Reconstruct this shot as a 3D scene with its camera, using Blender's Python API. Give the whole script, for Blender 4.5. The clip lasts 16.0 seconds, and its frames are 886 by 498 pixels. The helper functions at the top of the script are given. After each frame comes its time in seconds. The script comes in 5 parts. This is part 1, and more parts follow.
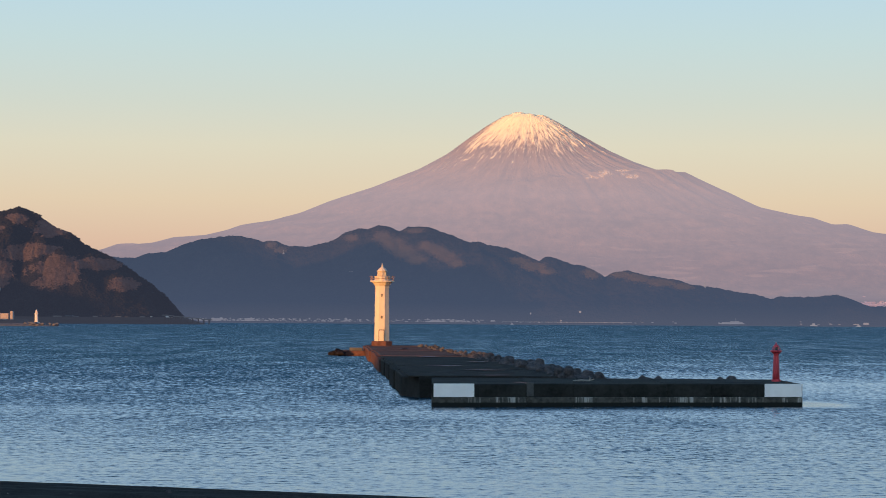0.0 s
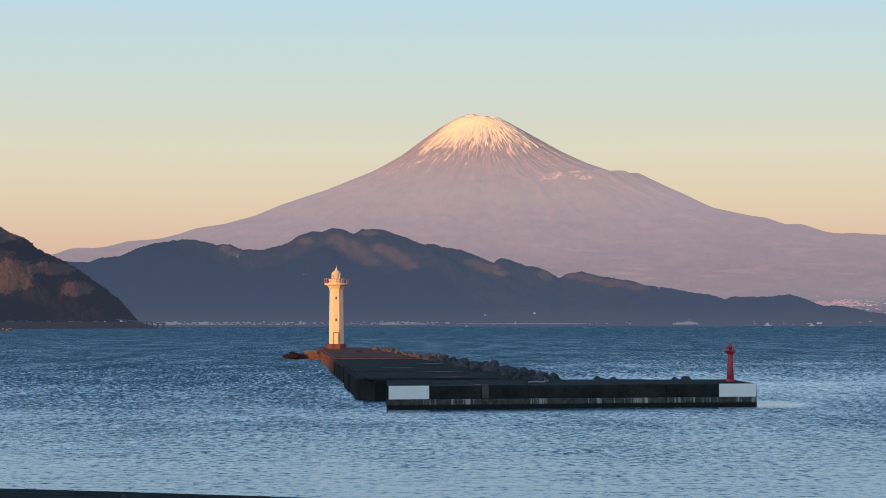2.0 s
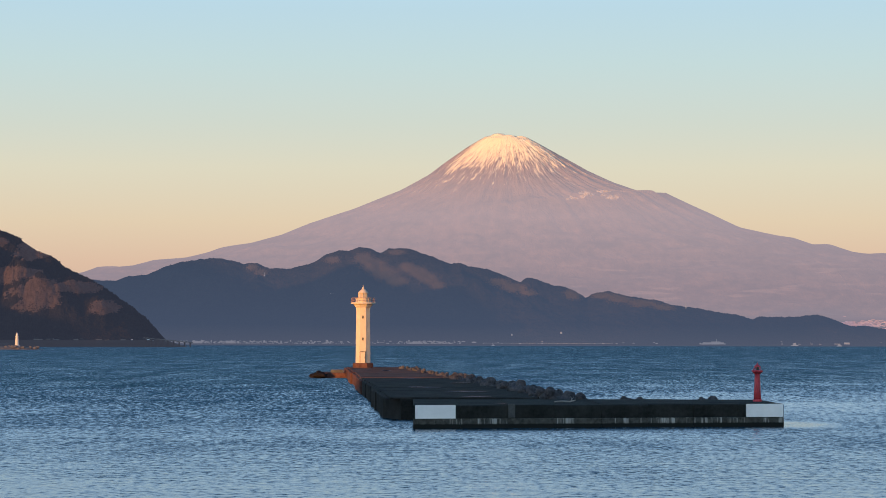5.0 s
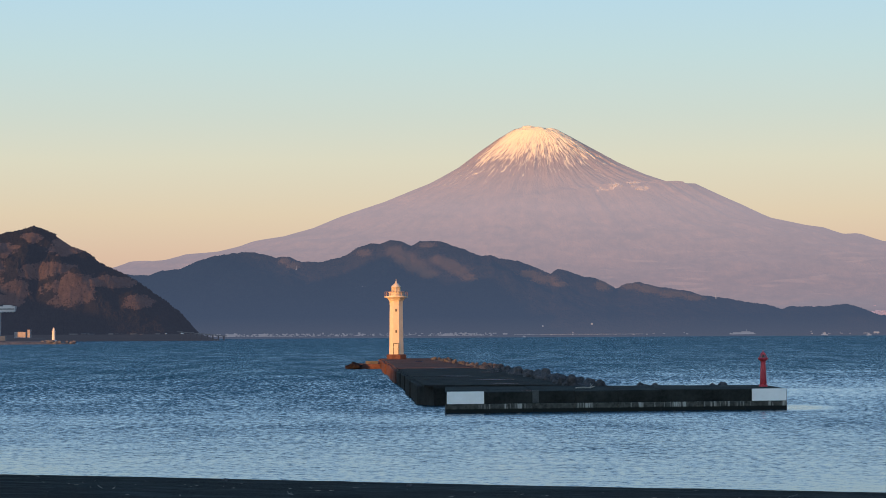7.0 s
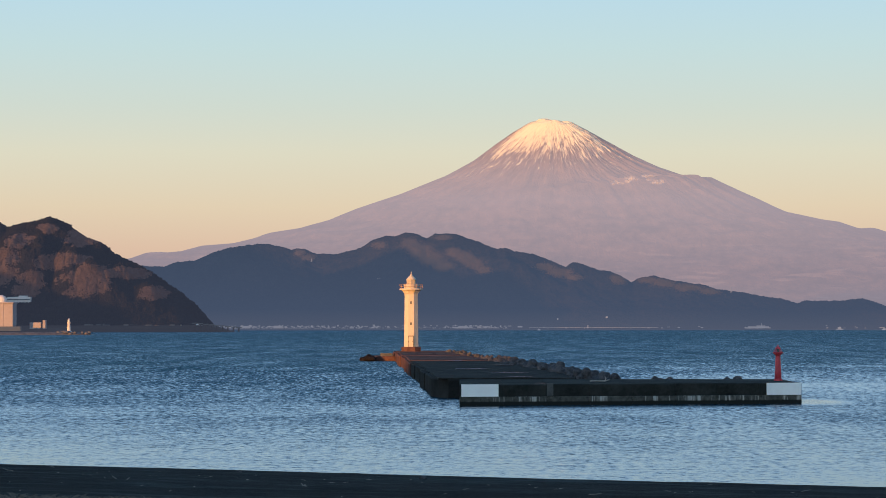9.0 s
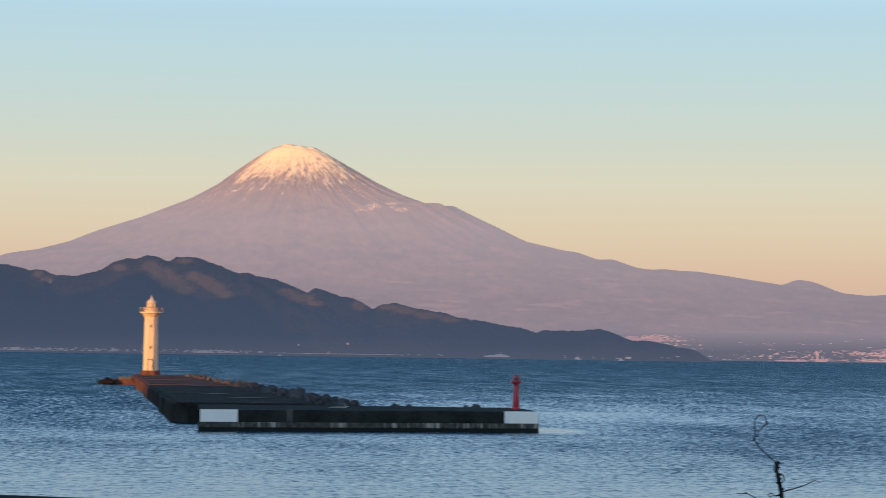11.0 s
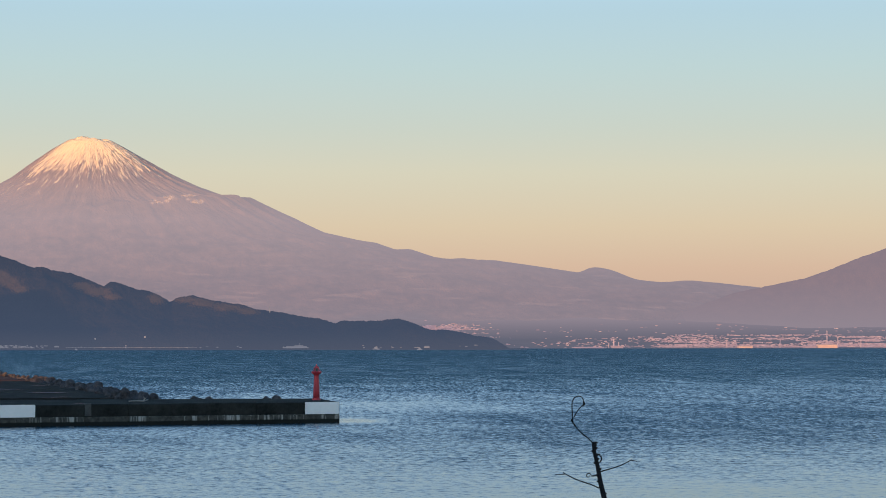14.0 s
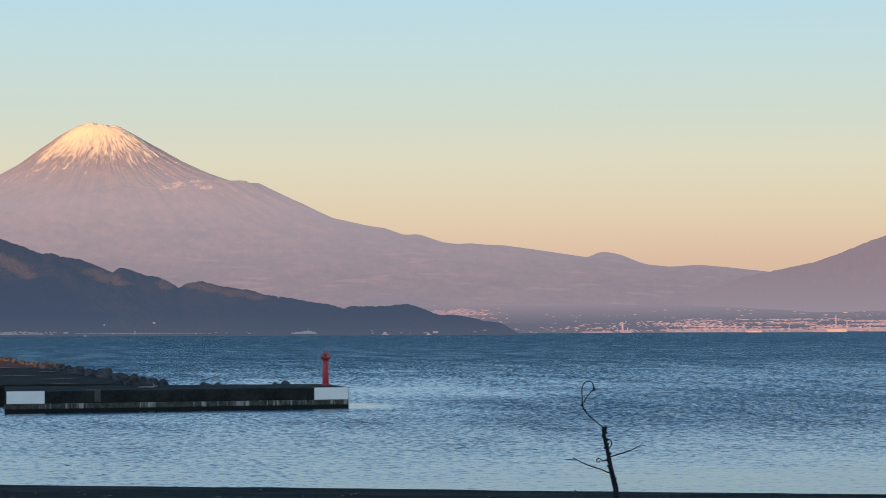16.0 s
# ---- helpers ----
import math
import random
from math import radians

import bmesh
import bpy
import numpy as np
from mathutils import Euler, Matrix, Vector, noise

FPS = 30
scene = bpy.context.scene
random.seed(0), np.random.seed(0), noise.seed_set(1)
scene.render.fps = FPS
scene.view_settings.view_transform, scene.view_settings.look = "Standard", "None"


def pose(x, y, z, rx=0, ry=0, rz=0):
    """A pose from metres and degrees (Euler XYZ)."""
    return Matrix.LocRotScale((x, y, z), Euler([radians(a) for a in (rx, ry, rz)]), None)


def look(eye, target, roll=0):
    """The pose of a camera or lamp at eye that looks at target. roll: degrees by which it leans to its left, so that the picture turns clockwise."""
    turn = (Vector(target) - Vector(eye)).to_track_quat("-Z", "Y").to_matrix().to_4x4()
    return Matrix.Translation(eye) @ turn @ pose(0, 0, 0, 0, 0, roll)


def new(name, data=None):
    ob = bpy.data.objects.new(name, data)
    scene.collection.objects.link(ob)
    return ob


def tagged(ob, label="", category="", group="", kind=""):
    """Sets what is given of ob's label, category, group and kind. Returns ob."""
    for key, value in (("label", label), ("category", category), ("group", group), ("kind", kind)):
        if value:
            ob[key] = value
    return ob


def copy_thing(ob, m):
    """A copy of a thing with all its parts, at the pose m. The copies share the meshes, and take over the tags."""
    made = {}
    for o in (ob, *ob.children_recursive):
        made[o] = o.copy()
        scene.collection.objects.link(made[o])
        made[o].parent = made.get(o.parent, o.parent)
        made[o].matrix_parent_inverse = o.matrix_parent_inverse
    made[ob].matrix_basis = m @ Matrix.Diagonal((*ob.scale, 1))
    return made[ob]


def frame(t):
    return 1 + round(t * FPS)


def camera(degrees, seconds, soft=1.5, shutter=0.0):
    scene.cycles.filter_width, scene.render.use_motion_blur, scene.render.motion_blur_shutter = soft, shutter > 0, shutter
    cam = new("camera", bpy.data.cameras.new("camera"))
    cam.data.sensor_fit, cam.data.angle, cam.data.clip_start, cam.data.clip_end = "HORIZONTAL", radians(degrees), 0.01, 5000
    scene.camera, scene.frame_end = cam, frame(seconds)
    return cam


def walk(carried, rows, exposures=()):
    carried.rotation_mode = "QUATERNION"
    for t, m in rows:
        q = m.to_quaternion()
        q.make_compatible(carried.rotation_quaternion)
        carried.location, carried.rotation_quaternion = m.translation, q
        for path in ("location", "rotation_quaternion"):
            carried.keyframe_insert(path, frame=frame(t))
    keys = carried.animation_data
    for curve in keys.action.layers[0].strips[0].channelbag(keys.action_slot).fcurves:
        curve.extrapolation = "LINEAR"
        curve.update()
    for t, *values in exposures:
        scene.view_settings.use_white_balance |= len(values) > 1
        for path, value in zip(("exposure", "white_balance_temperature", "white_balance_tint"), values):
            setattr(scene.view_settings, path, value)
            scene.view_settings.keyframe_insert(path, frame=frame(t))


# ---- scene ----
# Lens and path: a hand-held telephoto view from the top of a beach.
cam = camera(20.6, 16.0, soft=0.9, shutter=0.5)
ROWS = [
    (0, 0, 18.3, 7.5, 1.6155, 0.3646, -0.2978),
    (0.5, 0, 18.3, 7.5, 1.5751, 0.1874, -0.9396),
    (1, 0, 18.3, 7.5, 1.5655, 0.1465, -1.2769),
    (1.5, 0, 18.3, 7.5, 1.5942, 0.0007, -1.3947),
    (2, 0, 18.3, 7.5, 1.67, -0.0463, -1.3657),
    (2.5, 0, 18.3, 7.5, 1.7898, -0.1651, -1.2743),
    (3, 0, 18.3, 7.5, 1.9043, -0.129, -1.1602),
    (3.5, 0, 18.3, 7.5, 1.9984, -0.1106, -1.0577),
    (4, 0, 18.3, 7.5, 2.0789, -0.1258, -0.9567),
    (4.2, 0, 18.3, 7.5, 2.0898, -0.0423, -0.9171),
    (6.3, 0, 18.3, 7.5, 2.1543, -0.1486, -0.3746),
    (6.5, 0, 13.655, 7.5, 2.1028, -0.2493, -0.2899),
    (6.7, 0, 6.29, 7.5, 2.0253, -0.2069, -0.1891),
    (7, 0, 0, 7.5, 1.9341, -0.3092, 0),
    (7.5, 0, 0, 7.5, 1.8433, -0.2902, 0.2562),
    (8, 0, 0, 7.5, 1.7655, -0.234, 0.535),
    (8.2, 0, 0, 7.5, 1.7397, -0.1344, 0.6044),
    (10.3, 0.02, 0, 7.5, 2.1504, 0.6226, -2.7582),
    (10.5, 0.02, 0, 7.5, 2.2947, 0.7489, -3.7463),
    (11, 0.017, 0, 7.515, 2.4133, 0.8333, -5.7343),
    (11.5, -0.037, 0, 7.502, 2.4294, 0.6847, -7.6064),
    (12, -0.071, 0, 7.498, 2.4496, 0.4376, -9.0124),
    (12.5, -0.09, 0, 7.495, 2.4811, 0.2727, -10.1073),
    (13, -0.101, 0, 7.492, 2.4145, 0.1377, -10.6041),
    (13.5, -0.104, 0, 7.484, 2.33, 0.0436, -10.6692),
    (14, -0.092, 0, 7.485, 2.2226, -0.0236, -10.4592),
    (14.5, -0.089, 0, 7.485, 2.0853, -0.1926, -10.0286),
    (15, -0.092, 0, 7.483, 1.9595, -0.2441, -9.6621),
    (15.5, -0.099, 0, 7.486, 1.8807, -0.242, -9.6974),
    (16, -0.097, 0, 7.487, 1.8741, -0.1889, -10.2511),
]
walk(cam, [(t, pose(x, y, z, 90 + tilt, -lean, turn)) for t, x, y, z, tilt, lean, turn in ROWS],
     exposures=[(0, 0.03, 6560, 13.5), (4.2, 0.03, 6560, 13.5), (7, 0.03, 6420, 11), (8, 0.05, 6400, 11), (10.5, 0.05, 6480, 12), (11.5, -0.07, 6500, 12), (12, -0.05, 6500, 12),
                (13.5, -0.07, 6520, 12), (15, -0.01, 6520, 12), (16, 0.04, 6500, 11)])

# ---- light: a low winter sun behind the viewer's left shoulder, clear dusk sky ----
SUN_ELEV, SUN_SIDE = 3.0, 37.0
toward_sun = Vector((-math.sin(radians(SUN_SIDE)) * math.cos(radians(SUN_ELEV)),
                     -math.cos(radians(SUN_SIDE)) * math.cos(radians(SUN_ELEV)), math.sin(radians(SUN_ELEV))))
sun = new("sun", bpy.data.lights.new("sun", "SUN"))
sun.data.energy, sun.data.angle, sun.data.color = 7.3, radians(0.6), (1.0, 0.415, 0.08)
sun.matrix_world = look(toward_sun * 500, (0, 0, 0))


def dusk_sky():
    world = bpy.data.worlds.new("dusk_sky")
    scene.world = world
    world.use_nodes = True
    tree = world.node_tree
    nodes, links = tree.nodes, tree.links
    nodes.clear()
    out, back = nodes.new("ShaderNodeOutputWorld"), nodes.new("ShaderNodeBackground")
    coord, split = nodes.new("ShaderNodeTexCoord"), nodes.new("ShaderNodeSeparateXYZ")
    ramp = nodes.new("ShaderNodeValToRGB")
    scale = nodes.new("ShaderNodeMath")
    scale.operation, scale.inputs[1].default_value = "POWER", 0.5
    links.new(coord.outputs["Generated"], split.inputs[0])
    clampz = nodes.new("ShaderNodeClamp")
    links.new(split.outputs["Z"], clampz.inputs[0])
    links.new(clampz.outputs[0], scale.inputs[0])
    links.new(scale.outputs[0], ramp.inputs[0])
    # sine of the height above the horizon, and the colour there
    stops = [(0.0, (0.62, 0.43, 0.36)), (0.018, (0.68, 0.475, 0.36)), (0.031, (0.745, 0.54, 0.395)), (0.048, (0.775, 0.645, 0.46)), (0.07, (0.74, 0.72, 0.56)),
             (0.089, (0.64, 0.72, 0.64)), (0.113, (0.56, 0.735, 0.74)), (0.136, (0.50, 0.72, 0.82)), (0.18, (0.55, 0.85, 1.13)), (0.26, (0.46, 0.79, 1.16)),
             (0.42, (0.16, 0.38, 0.68)), (1.0, (0.06, 0.17, 0.38))]
    while len(ramp.color_ramp.elements) < len(stops):
        ramp.color_ramp.elements.new(0.5)
    for el, (s, c) in zip(ramp.color_ramp.elements, stops):
        el.position, el.color = math.sqrt(s), (*c, 1)
    sky = nodes.new("ShaderNodeTexSky")
    sky.sky_type, sky.sun_disc = "NISHITA", False
    sky.sun_elevation, sky.sun_rotation = radians(SUN_ELEV), radians(180 + SUN_SIDE)
    soft = nodes.new("ShaderNodeVectorMath")
    soft.operation, soft.inputs[1].default_value = "SCALE", (0, 0, 0)
    soft.inputs["Scale"].default_value = 0.1
    links.new(sky.outputs[0], soft.inputs[0])
    mix = nodes.new("ShaderNodeMix")
    mix.data_type, mix.inputs[0].default_value = "RGBA", 0.08
    links.new(ramp.outputs[0], mix.inputs[6])
    links.new(soft.outputs[0], mix.inputs[7])
    # the afterglow: the half of the sky round the sun is brighter and warmer
    toward = nodes.new("ShaderNodeVectorMath")
    toward.operation = "DOT_PRODUCT"
    toward.inputs[1].default_value = Vector((toward_sun.x, toward_sun.y, 0)).normalized()
    links.new(coord.outputs["Generated"], toward.inputs[0])
    glow, tint = nodes.new("ShaderNodeMapRange"), nodes.new("ShaderNodeMix")
    glow.interpolation_type = "SMOOTHSTEP"
    links.new(toward.outputs["Value"], glow.inputs[0])
    tint.data_type = "RGBA"
    tint.inputs[6].default_value, tint.inputs[7].default_value = (1, 1, 1, 1), (2.5, 2.1, 1.75, 1)
    links.new(glow.outputs[0], tint.inputs[0])
    lit = nodes.new("ShaderNodeVectorMath")
    lit.operation = "MULTIPLY"
    links.new(mix.outputs[2], lit.inputs[0])
    links.new(tint.outputs[2], lit.inputs[1])
    links.new(lit.outputs[0], back.inputs[0])
    links.new(back.outputs[0], out.inputs[0])


dusk_sky()


# ---- materials ----
class Nodes:
    """A small builder for node materials."""

    def __init__(self, name):
        self.mat = bpy.data.materials.new(name)
        self.mat.use_nodes = True
        self.tree = self.mat.node_tree
        self.tree.nodes.clear()
        self.out = self.add("ShaderNodeOutputMaterial")

    def add(self, kind):
        return self.tree.nodes.new(kind)

    def link(self, a, b):
        self.tree.links.new(a, b)

    def coords(self, world=False, stretch=(1, 1, 1)):
        src = self.add("ShaderNodeNewGeometry").outputs["Position"] if world else self.add("ShaderNodeTexCoord").outputs["Object"]
        m = self.add("ShaderNodeMapping")
        m.inputs["Scale"].default_value = stretch
        self.link(src, m.inputs[0])
        return m.outputs[0]

    def noise(self, vec, scale, detail=4.0, rough=0.55):
        n = self.add("ShaderNodeTexNoise")
        n.inputs["Scale"].default_value, n.inputs["Detail"].default_value = scale, detail
        n.inputs["Roughness"].default_value = rough
        if vec is not None:
            self.link(vec, n.inputs["Vector"])
        return n.outputs[0]

    def span(self, value, a, b, lo=0.0, hi=1.0):
        n = self.add("ShaderNodeMapRange")
        for i, v in enumerate((a, b, lo, hi)):
            n.inputs[i + 1].default_value = v
        self.link(value, n.inputs[0])
        return n.outputs[0]

    def math(self, op, a, b=0.0):
        n = self.add("ShaderNodeMath")
        n.operation = op
        for i, v in enumerate((a, b)):
            if isinstance(v, (int, float)):
                n.inputs[i].default_value = v
            else:
                self.link(v, n.inputs[i])
        return n.outputs[0]

    def mix(self, fac, a, b):
        n = self.add("ShaderNodeMix")
        n.data_type = "RGBA"
        for i, v in ((0, fac), (6, a), (7, b)):
            if isinstance(v, (int, float)):
                n.inputs[i].default_value = v
            elif isinstance(v, tuple):
                n.inputs[i].default_value = (*v, 1)
            else:
                self.link(v, n.inputs[i])
        return n.outputs[2]

    def bump(self, height, strength, distance):
        n = self.add("ShaderNodeBump")
        n.inputs["Distance"].default_value = distance
        if isinstance(strength, (int, float)):
            n.inputs["Strength"].default_value = strength
        else:
            self.link(strength, n.inputs["Strength"])
        self.link(height, n.inputs["Height"])
        return n.outputs[0]

    def surface(self, colour, rough=0.8, metal=0.0, normal=None, spec=0.4, ior=1.45):
        p = self.add("ShaderNodeBsdfPrincipled")
        for key, v in (("Base Color", colour), ("Roughness", rough), ("Metallic", metal), ("Specular IOR Level", spec), ("IOR", ior)):
            if isinstance(v, (int, float)):
                p.inputs[key].default_value = v
            elif isinstance(v, tuple):
                p.inputs[key].default_value = (*v, 1)
            else:
                self.link(v, p.inputs[key])
        if normal is not None:
            self.link(normal, p.inputs["Normal"])
        self.link(p.outputs[0], self.out.inputs[0])
        return p

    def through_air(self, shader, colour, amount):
        """Mixes emission into a shader as the airlight before a thing kilometres away."""
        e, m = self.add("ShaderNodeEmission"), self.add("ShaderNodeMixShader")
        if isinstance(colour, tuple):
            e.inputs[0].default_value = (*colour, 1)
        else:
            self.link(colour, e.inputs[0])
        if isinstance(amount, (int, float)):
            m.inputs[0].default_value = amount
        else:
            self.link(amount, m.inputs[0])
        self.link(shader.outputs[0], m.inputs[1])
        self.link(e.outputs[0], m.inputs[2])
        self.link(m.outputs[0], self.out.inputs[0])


def plain(name, c1, c2, scale, rough=0.8, bump=0.3, fine=6.0, metal=0.0, air=None, world=False, stretch=(1, 1, 1), spec=0.4):
    """Two colours mixed by noise at two scales, with fine relief. air: (colour, amount) of a glow mixed in as haze."""
    n = Nodes(name)
    v = n.coords(world, stretch)
    big, small = n.noise(v, scale, 5), n.noise(v, scale * fine, 6, 0.65)
    f = n.math("ADD", n.math("MULTIPLY", big, 0.6), n.math("MULTIPLY", small, 0.4))
    colour = n.mix(n.span(f, 0.36, 0.64), c1, c2)
    s = n.surface(colour, n.span(small, 0.3, 0.7, rough - 0.1, min(1.0, rough + 0.08)), metal, n.bump(small, bump, 0.2 / scale / fine) if bump else None, spec)
    if air:
        n.through_air(s, *air)
    return n.mat


# glow colours that stand in for haze over the nearer and farther hills
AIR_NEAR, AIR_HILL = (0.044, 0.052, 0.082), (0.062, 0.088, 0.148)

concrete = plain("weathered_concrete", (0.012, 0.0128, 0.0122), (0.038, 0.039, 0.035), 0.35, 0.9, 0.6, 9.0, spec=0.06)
# reddish sunlit and dark shaded copies of the old breakwater concrete
concrete_sunlit = plain("sunlit_old_concrete", (0.045, 0.024, 0.021), (0.130, 0.066, 0.056), 0.3, 0.9, 0.5, 8.0, spec=0.06)
deck_shaded = plain("shaded_dark_concrete", (0.009, 0.0088, 0.0085), (0.038, 0.035, 0.032), 0.45, 0.9, 0.5, 8.0, spec=0.06)
dark_rock = plain("dark_boulder_rock", (0.005, 0.005, 0.007), (0.02, 0.018, 0.021), 0.9, 0.85, 0.8, 6.0, spec=0.05)
patch_grey = plain("newer_grey_concrete", (0.06, 0.06, 0.058), (0.115, 0.113, 0.106), 1.2, 0.9, 0.3, 6.0, spec=0.1)
straw = plain("dry_straw", (0.06, 0.055, 0.05), (0.19, 0.17, 0.15), 2.0, 0.9, 0.0, 5.0)
# shaded copy for the near caissons
shaded_caisson = plain("shaded_black_concrete", (0.011, 0.011, 0.0108), (0.036, 0.035, 0.033), 0.4, 0.9, 0.6, 9.0, spec=0.06)
white_paint = plain("white_paint", (0.43, 0.37, 0.29), (0.52, 0.45, 0.36), 0.8, 0.5, 0.1, 8.0)
panel_white = plain("weathered_white_board", (0.88, 0.83, 0.78), (0.96, 0.91, 0.86), 0.5, 0.6, 0.1, 6.0)
red_paint = plain("red_paint", (0.42, 0.036, 0.052), (0.56, 0.06, 0.075), 1.2, 0.5, 0.1, 8.0)
stone = plain("dark_armour_concrete", (0.020, 0.020, 0.0215), (0.105, 0.097, 0.102), 0.7, 0.9, 0.7, 7.0, spec=0.1)
dark_metal = plain("dark_metal", (0.03, 0.03, 0.03), (0.07, 0.06, 0.05), 2.0, 0.5, 0.1, 5.0, metal=0.4)
# low sunlight on the railing is put into its red-brown colour
sunlit_rail = plain("sunlit_red_rail", (0.22, 0.13, 0.10), (0.38, 0.24, 0.18), 2.0, 0.7, 0.2, 5.0)
lantern_pane = plain("sunlit_lantern_glass", (0.30, 0.26, 0.22), (0.42, 0.37, 0.31), 1.5, 0.1, 0.0)
glass_dark = plain("window_glass", (0.06, 0.06, 0.06), (0.10, 0.10, 0.095), 1.0, 0.08, 0.0)
bark = plain("dry_bark", (0.006, 0.0062, 0.0075), (0.021, 0.020, 0.021), 9.0, 0.9, 0.8, 6.0)
driftwood_grey = plain("bleached_driftwood", (0.17, 0.155, 0.14), (0.34, 0.31, 0.28), 3.0, 0.85, 0.4, 8.0)


def sand_material():
    """Dark volcanic sand with paler tide lines along the shore and pebbly grain."""
    n = Nodes("dark_beach_sand")
    turn = n.add("ShaderNodeVectorRotate")
    turn.rotation_type, turn.inputs["Angle"].default_value = "Z_AXIS", math.atan(0.42)
    n.link(n.coords(True), turn.inputs["Vector"])
    lines = n.add("ShaderNodeMapping")
    lines.inputs["Scale"].default_value = (0.11, 0.42, 0.5)
    n.link(turn.outputs[0], lines.inputs[0])
    tide, broad, grain = n.noise(lines.outputs[0], 1.0, 7, 0.68), n.noise(n.coords(True), 0.12, 4), n.noise(n.coords(True), 1.6, 7, 0.75)
    base = n.mix(n.span(broad, 0.36, 0.64), (0.009, 0.0104, 0.0106), (0.024, 0.0262, 0.0258))
    base = n.mix(n.span(tide, 0.48, 0.66, 0.0, 0.9), base, (0.054, 0.068, 0.070))
    base = n.mix(n.span(grain, 0.40, 0.62, 0.0, 0.55), base, (0.004, 0.0045, 0.0046))
    n.surface(base, 0.95, 0.0, n.bump(grain, 0.9, 0.3), 0.1)
    return n.mat


beach_sand = sand_material()


def veil(mat, scale, lo, hi):
    """Lets the background through a material between threads of noise."""
    tree = mat.node_tree
    out = [x for x in tree.nodes if x.type == "OUTPUT_MATERIAL"][0]
    shader = out.inputs[0].links[0].from_socket
    coord, tex = tree.nodes.new("ShaderNodeTexCoord"), tree.nodes.new("ShaderNodeTexNoise")
    span, clear, mix = tree.nodes.new("ShaderNodeMapRange"), tree.nodes.new("ShaderNodeBsdfTransparent"), tree.nodes.new("ShaderNodeMixShader")
    tex.inputs["Scale"].default_value, tex.inputs["Detail"].default_value = scale, 4
    span.inputs[1].default_value, span.inputs[2].default_value = lo, hi
    tree.links.new(coord.outputs["Object"], tex.inputs["Vector"])
    tree.links.new(tex.outputs[0], span.inputs[0])
    tree.links.new(span.outputs[0], mix.inputs[0])
    tree.links.new(clear.outputs[0], mix.inputs[1])
    tree.links.new(shader, mix.inputs[2])
    tree.links.new(mix.outputs[0], out.inputs[0])


def sea_material():
    n = Nodes("sea_water")
    geo = n.add("ShaderNodeNewGeometry")
    place, swell = n.add("ShaderNodeSeparateXYZ"), n.add("ShaderNodeSeparateXYZ")
    n.link(geo.outputs["Position"], place.inputs[0])
    n.link(geo.outputs["Normal"], swell.inputs[0])
    gust = n.noise(n.coords(True, (0.25, 1, 1)), 0.02, 4, 0.55)
    # sheltered, calmer water inshore and beyond the breakwater, ruffled water in the open
    bearing = n.math("DIVIDE", place.outputs[0], place.outputs[1])
    beyond = n.math("MULTIPLY", n.span(bearing, 0.02, 0.09), n.span(place.outputs[1], 225, 300, 5, 135))
    ruffled = n.math("MULTIPLY", n.span(bearing, 0.17, 0.26), n.span(place.outputs[1], 250, 400, 100, 0))
    lee = n.math("SUBTRACT", beyond, n.math("MULTIPLY", ruffled, n.span(place.outputs[1], 150, 190)))
    offshore = n.math("MULTIPLY", n.math("MULTIPLY", n.math("MINIMUM", place.outputs[0], n.span(bearing, 0.1, 0.3, 14, 2)), 0.72), n.span(place.outputs[1], 160, 230, 1.0, 0.0))
    west = n.math("MULTIPLY", n.span(bearing, 0.0, -0.06, 0, 14), n.span(place.outputs[1], 420, 700, 1.0, 0.0))
    far = n.math("ADD", n.math("SUBTRACT", n.math("ADD", place.outputs[1], n.math("MULTIPLY", n.math("SUBTRACT", gust, 0.5), 170)), lee), n.math("ADD", offshore, west))
    # a smooth, foaming slick where the current runs past the quay corner
    ex, ey = n.math("DIVIDE", n.math("SUBTRACT", place.outputs[0], 33.8), 5.2), n.math("DIVIDE", n.math("SUBTRACT", place.outputs[1], 237), 11.0)
    slick = n.span(n.math("ADD", n.math("ADD", n.math("MULTIPLY", ex, ex), n.math("MULTIPLY", ey, ey)), n.math("MULTIPLY", gust, 0.6)), 1.5, 0.6)
    # ripples: short steep ones inshore, longer streaks in the open, fine cat's-paws over both
    close, middle = n.noise(n.coords(stretch=(1.1, 0.85, 1)), 1.7, 5, 0.7), n.noise(n.coords(stretch=(1.0, 0.2, 1)), 1.7, 6, 0.75)
    fine, streaks = n.noise(n.coords(stretch=(0.9, 0.5, 1)), 6.0, 3, 0.6), n.noise(n.coords(stretch=(1, 0.2, 1)), 0.10, 8, 0.72)
    sway = n.noise(n.coords(stretch=(0.9, 0.7, 1)), 2.6, 4, 0.6)
    share = n.span(place.outputs[1], 150, 330)
    ripple = n.math("ADD", n.math("MULTIPLY", close, n.math("SUBTRACT", 1.0, share)), n.math("MULTIPLY", middle, share))
    power = n.math("MULTIPLY", n.math("SUBTRACT", ripple, 0.5), n.math("ADD", n.span(place.outputs[1], 170, 420, 13.0, 5.6), n.span(place.outputs[1], 450, 1300, 0.0, -2.4)))
    power = n.math("ADD", power, n.math("MULTIPLY", n.math("SUBTRACT", fine, 0.5), 3.2))
    power = n.math("ADD", power, n.math("MULTIPLY", n.math("SUBTRACT", streaks, 0.5), 2.2))
    long = n.noise(n.coords(stretch=(0.14, 0.75, 1)), 1.7, 3, 0.6)
    power = n.math("ADD", power, n.math("MULTIPLY", n.math("SUBTRACT", long, 0.5), n.span(place.outputs[1], 150, 280, 5.0, 1.5)))
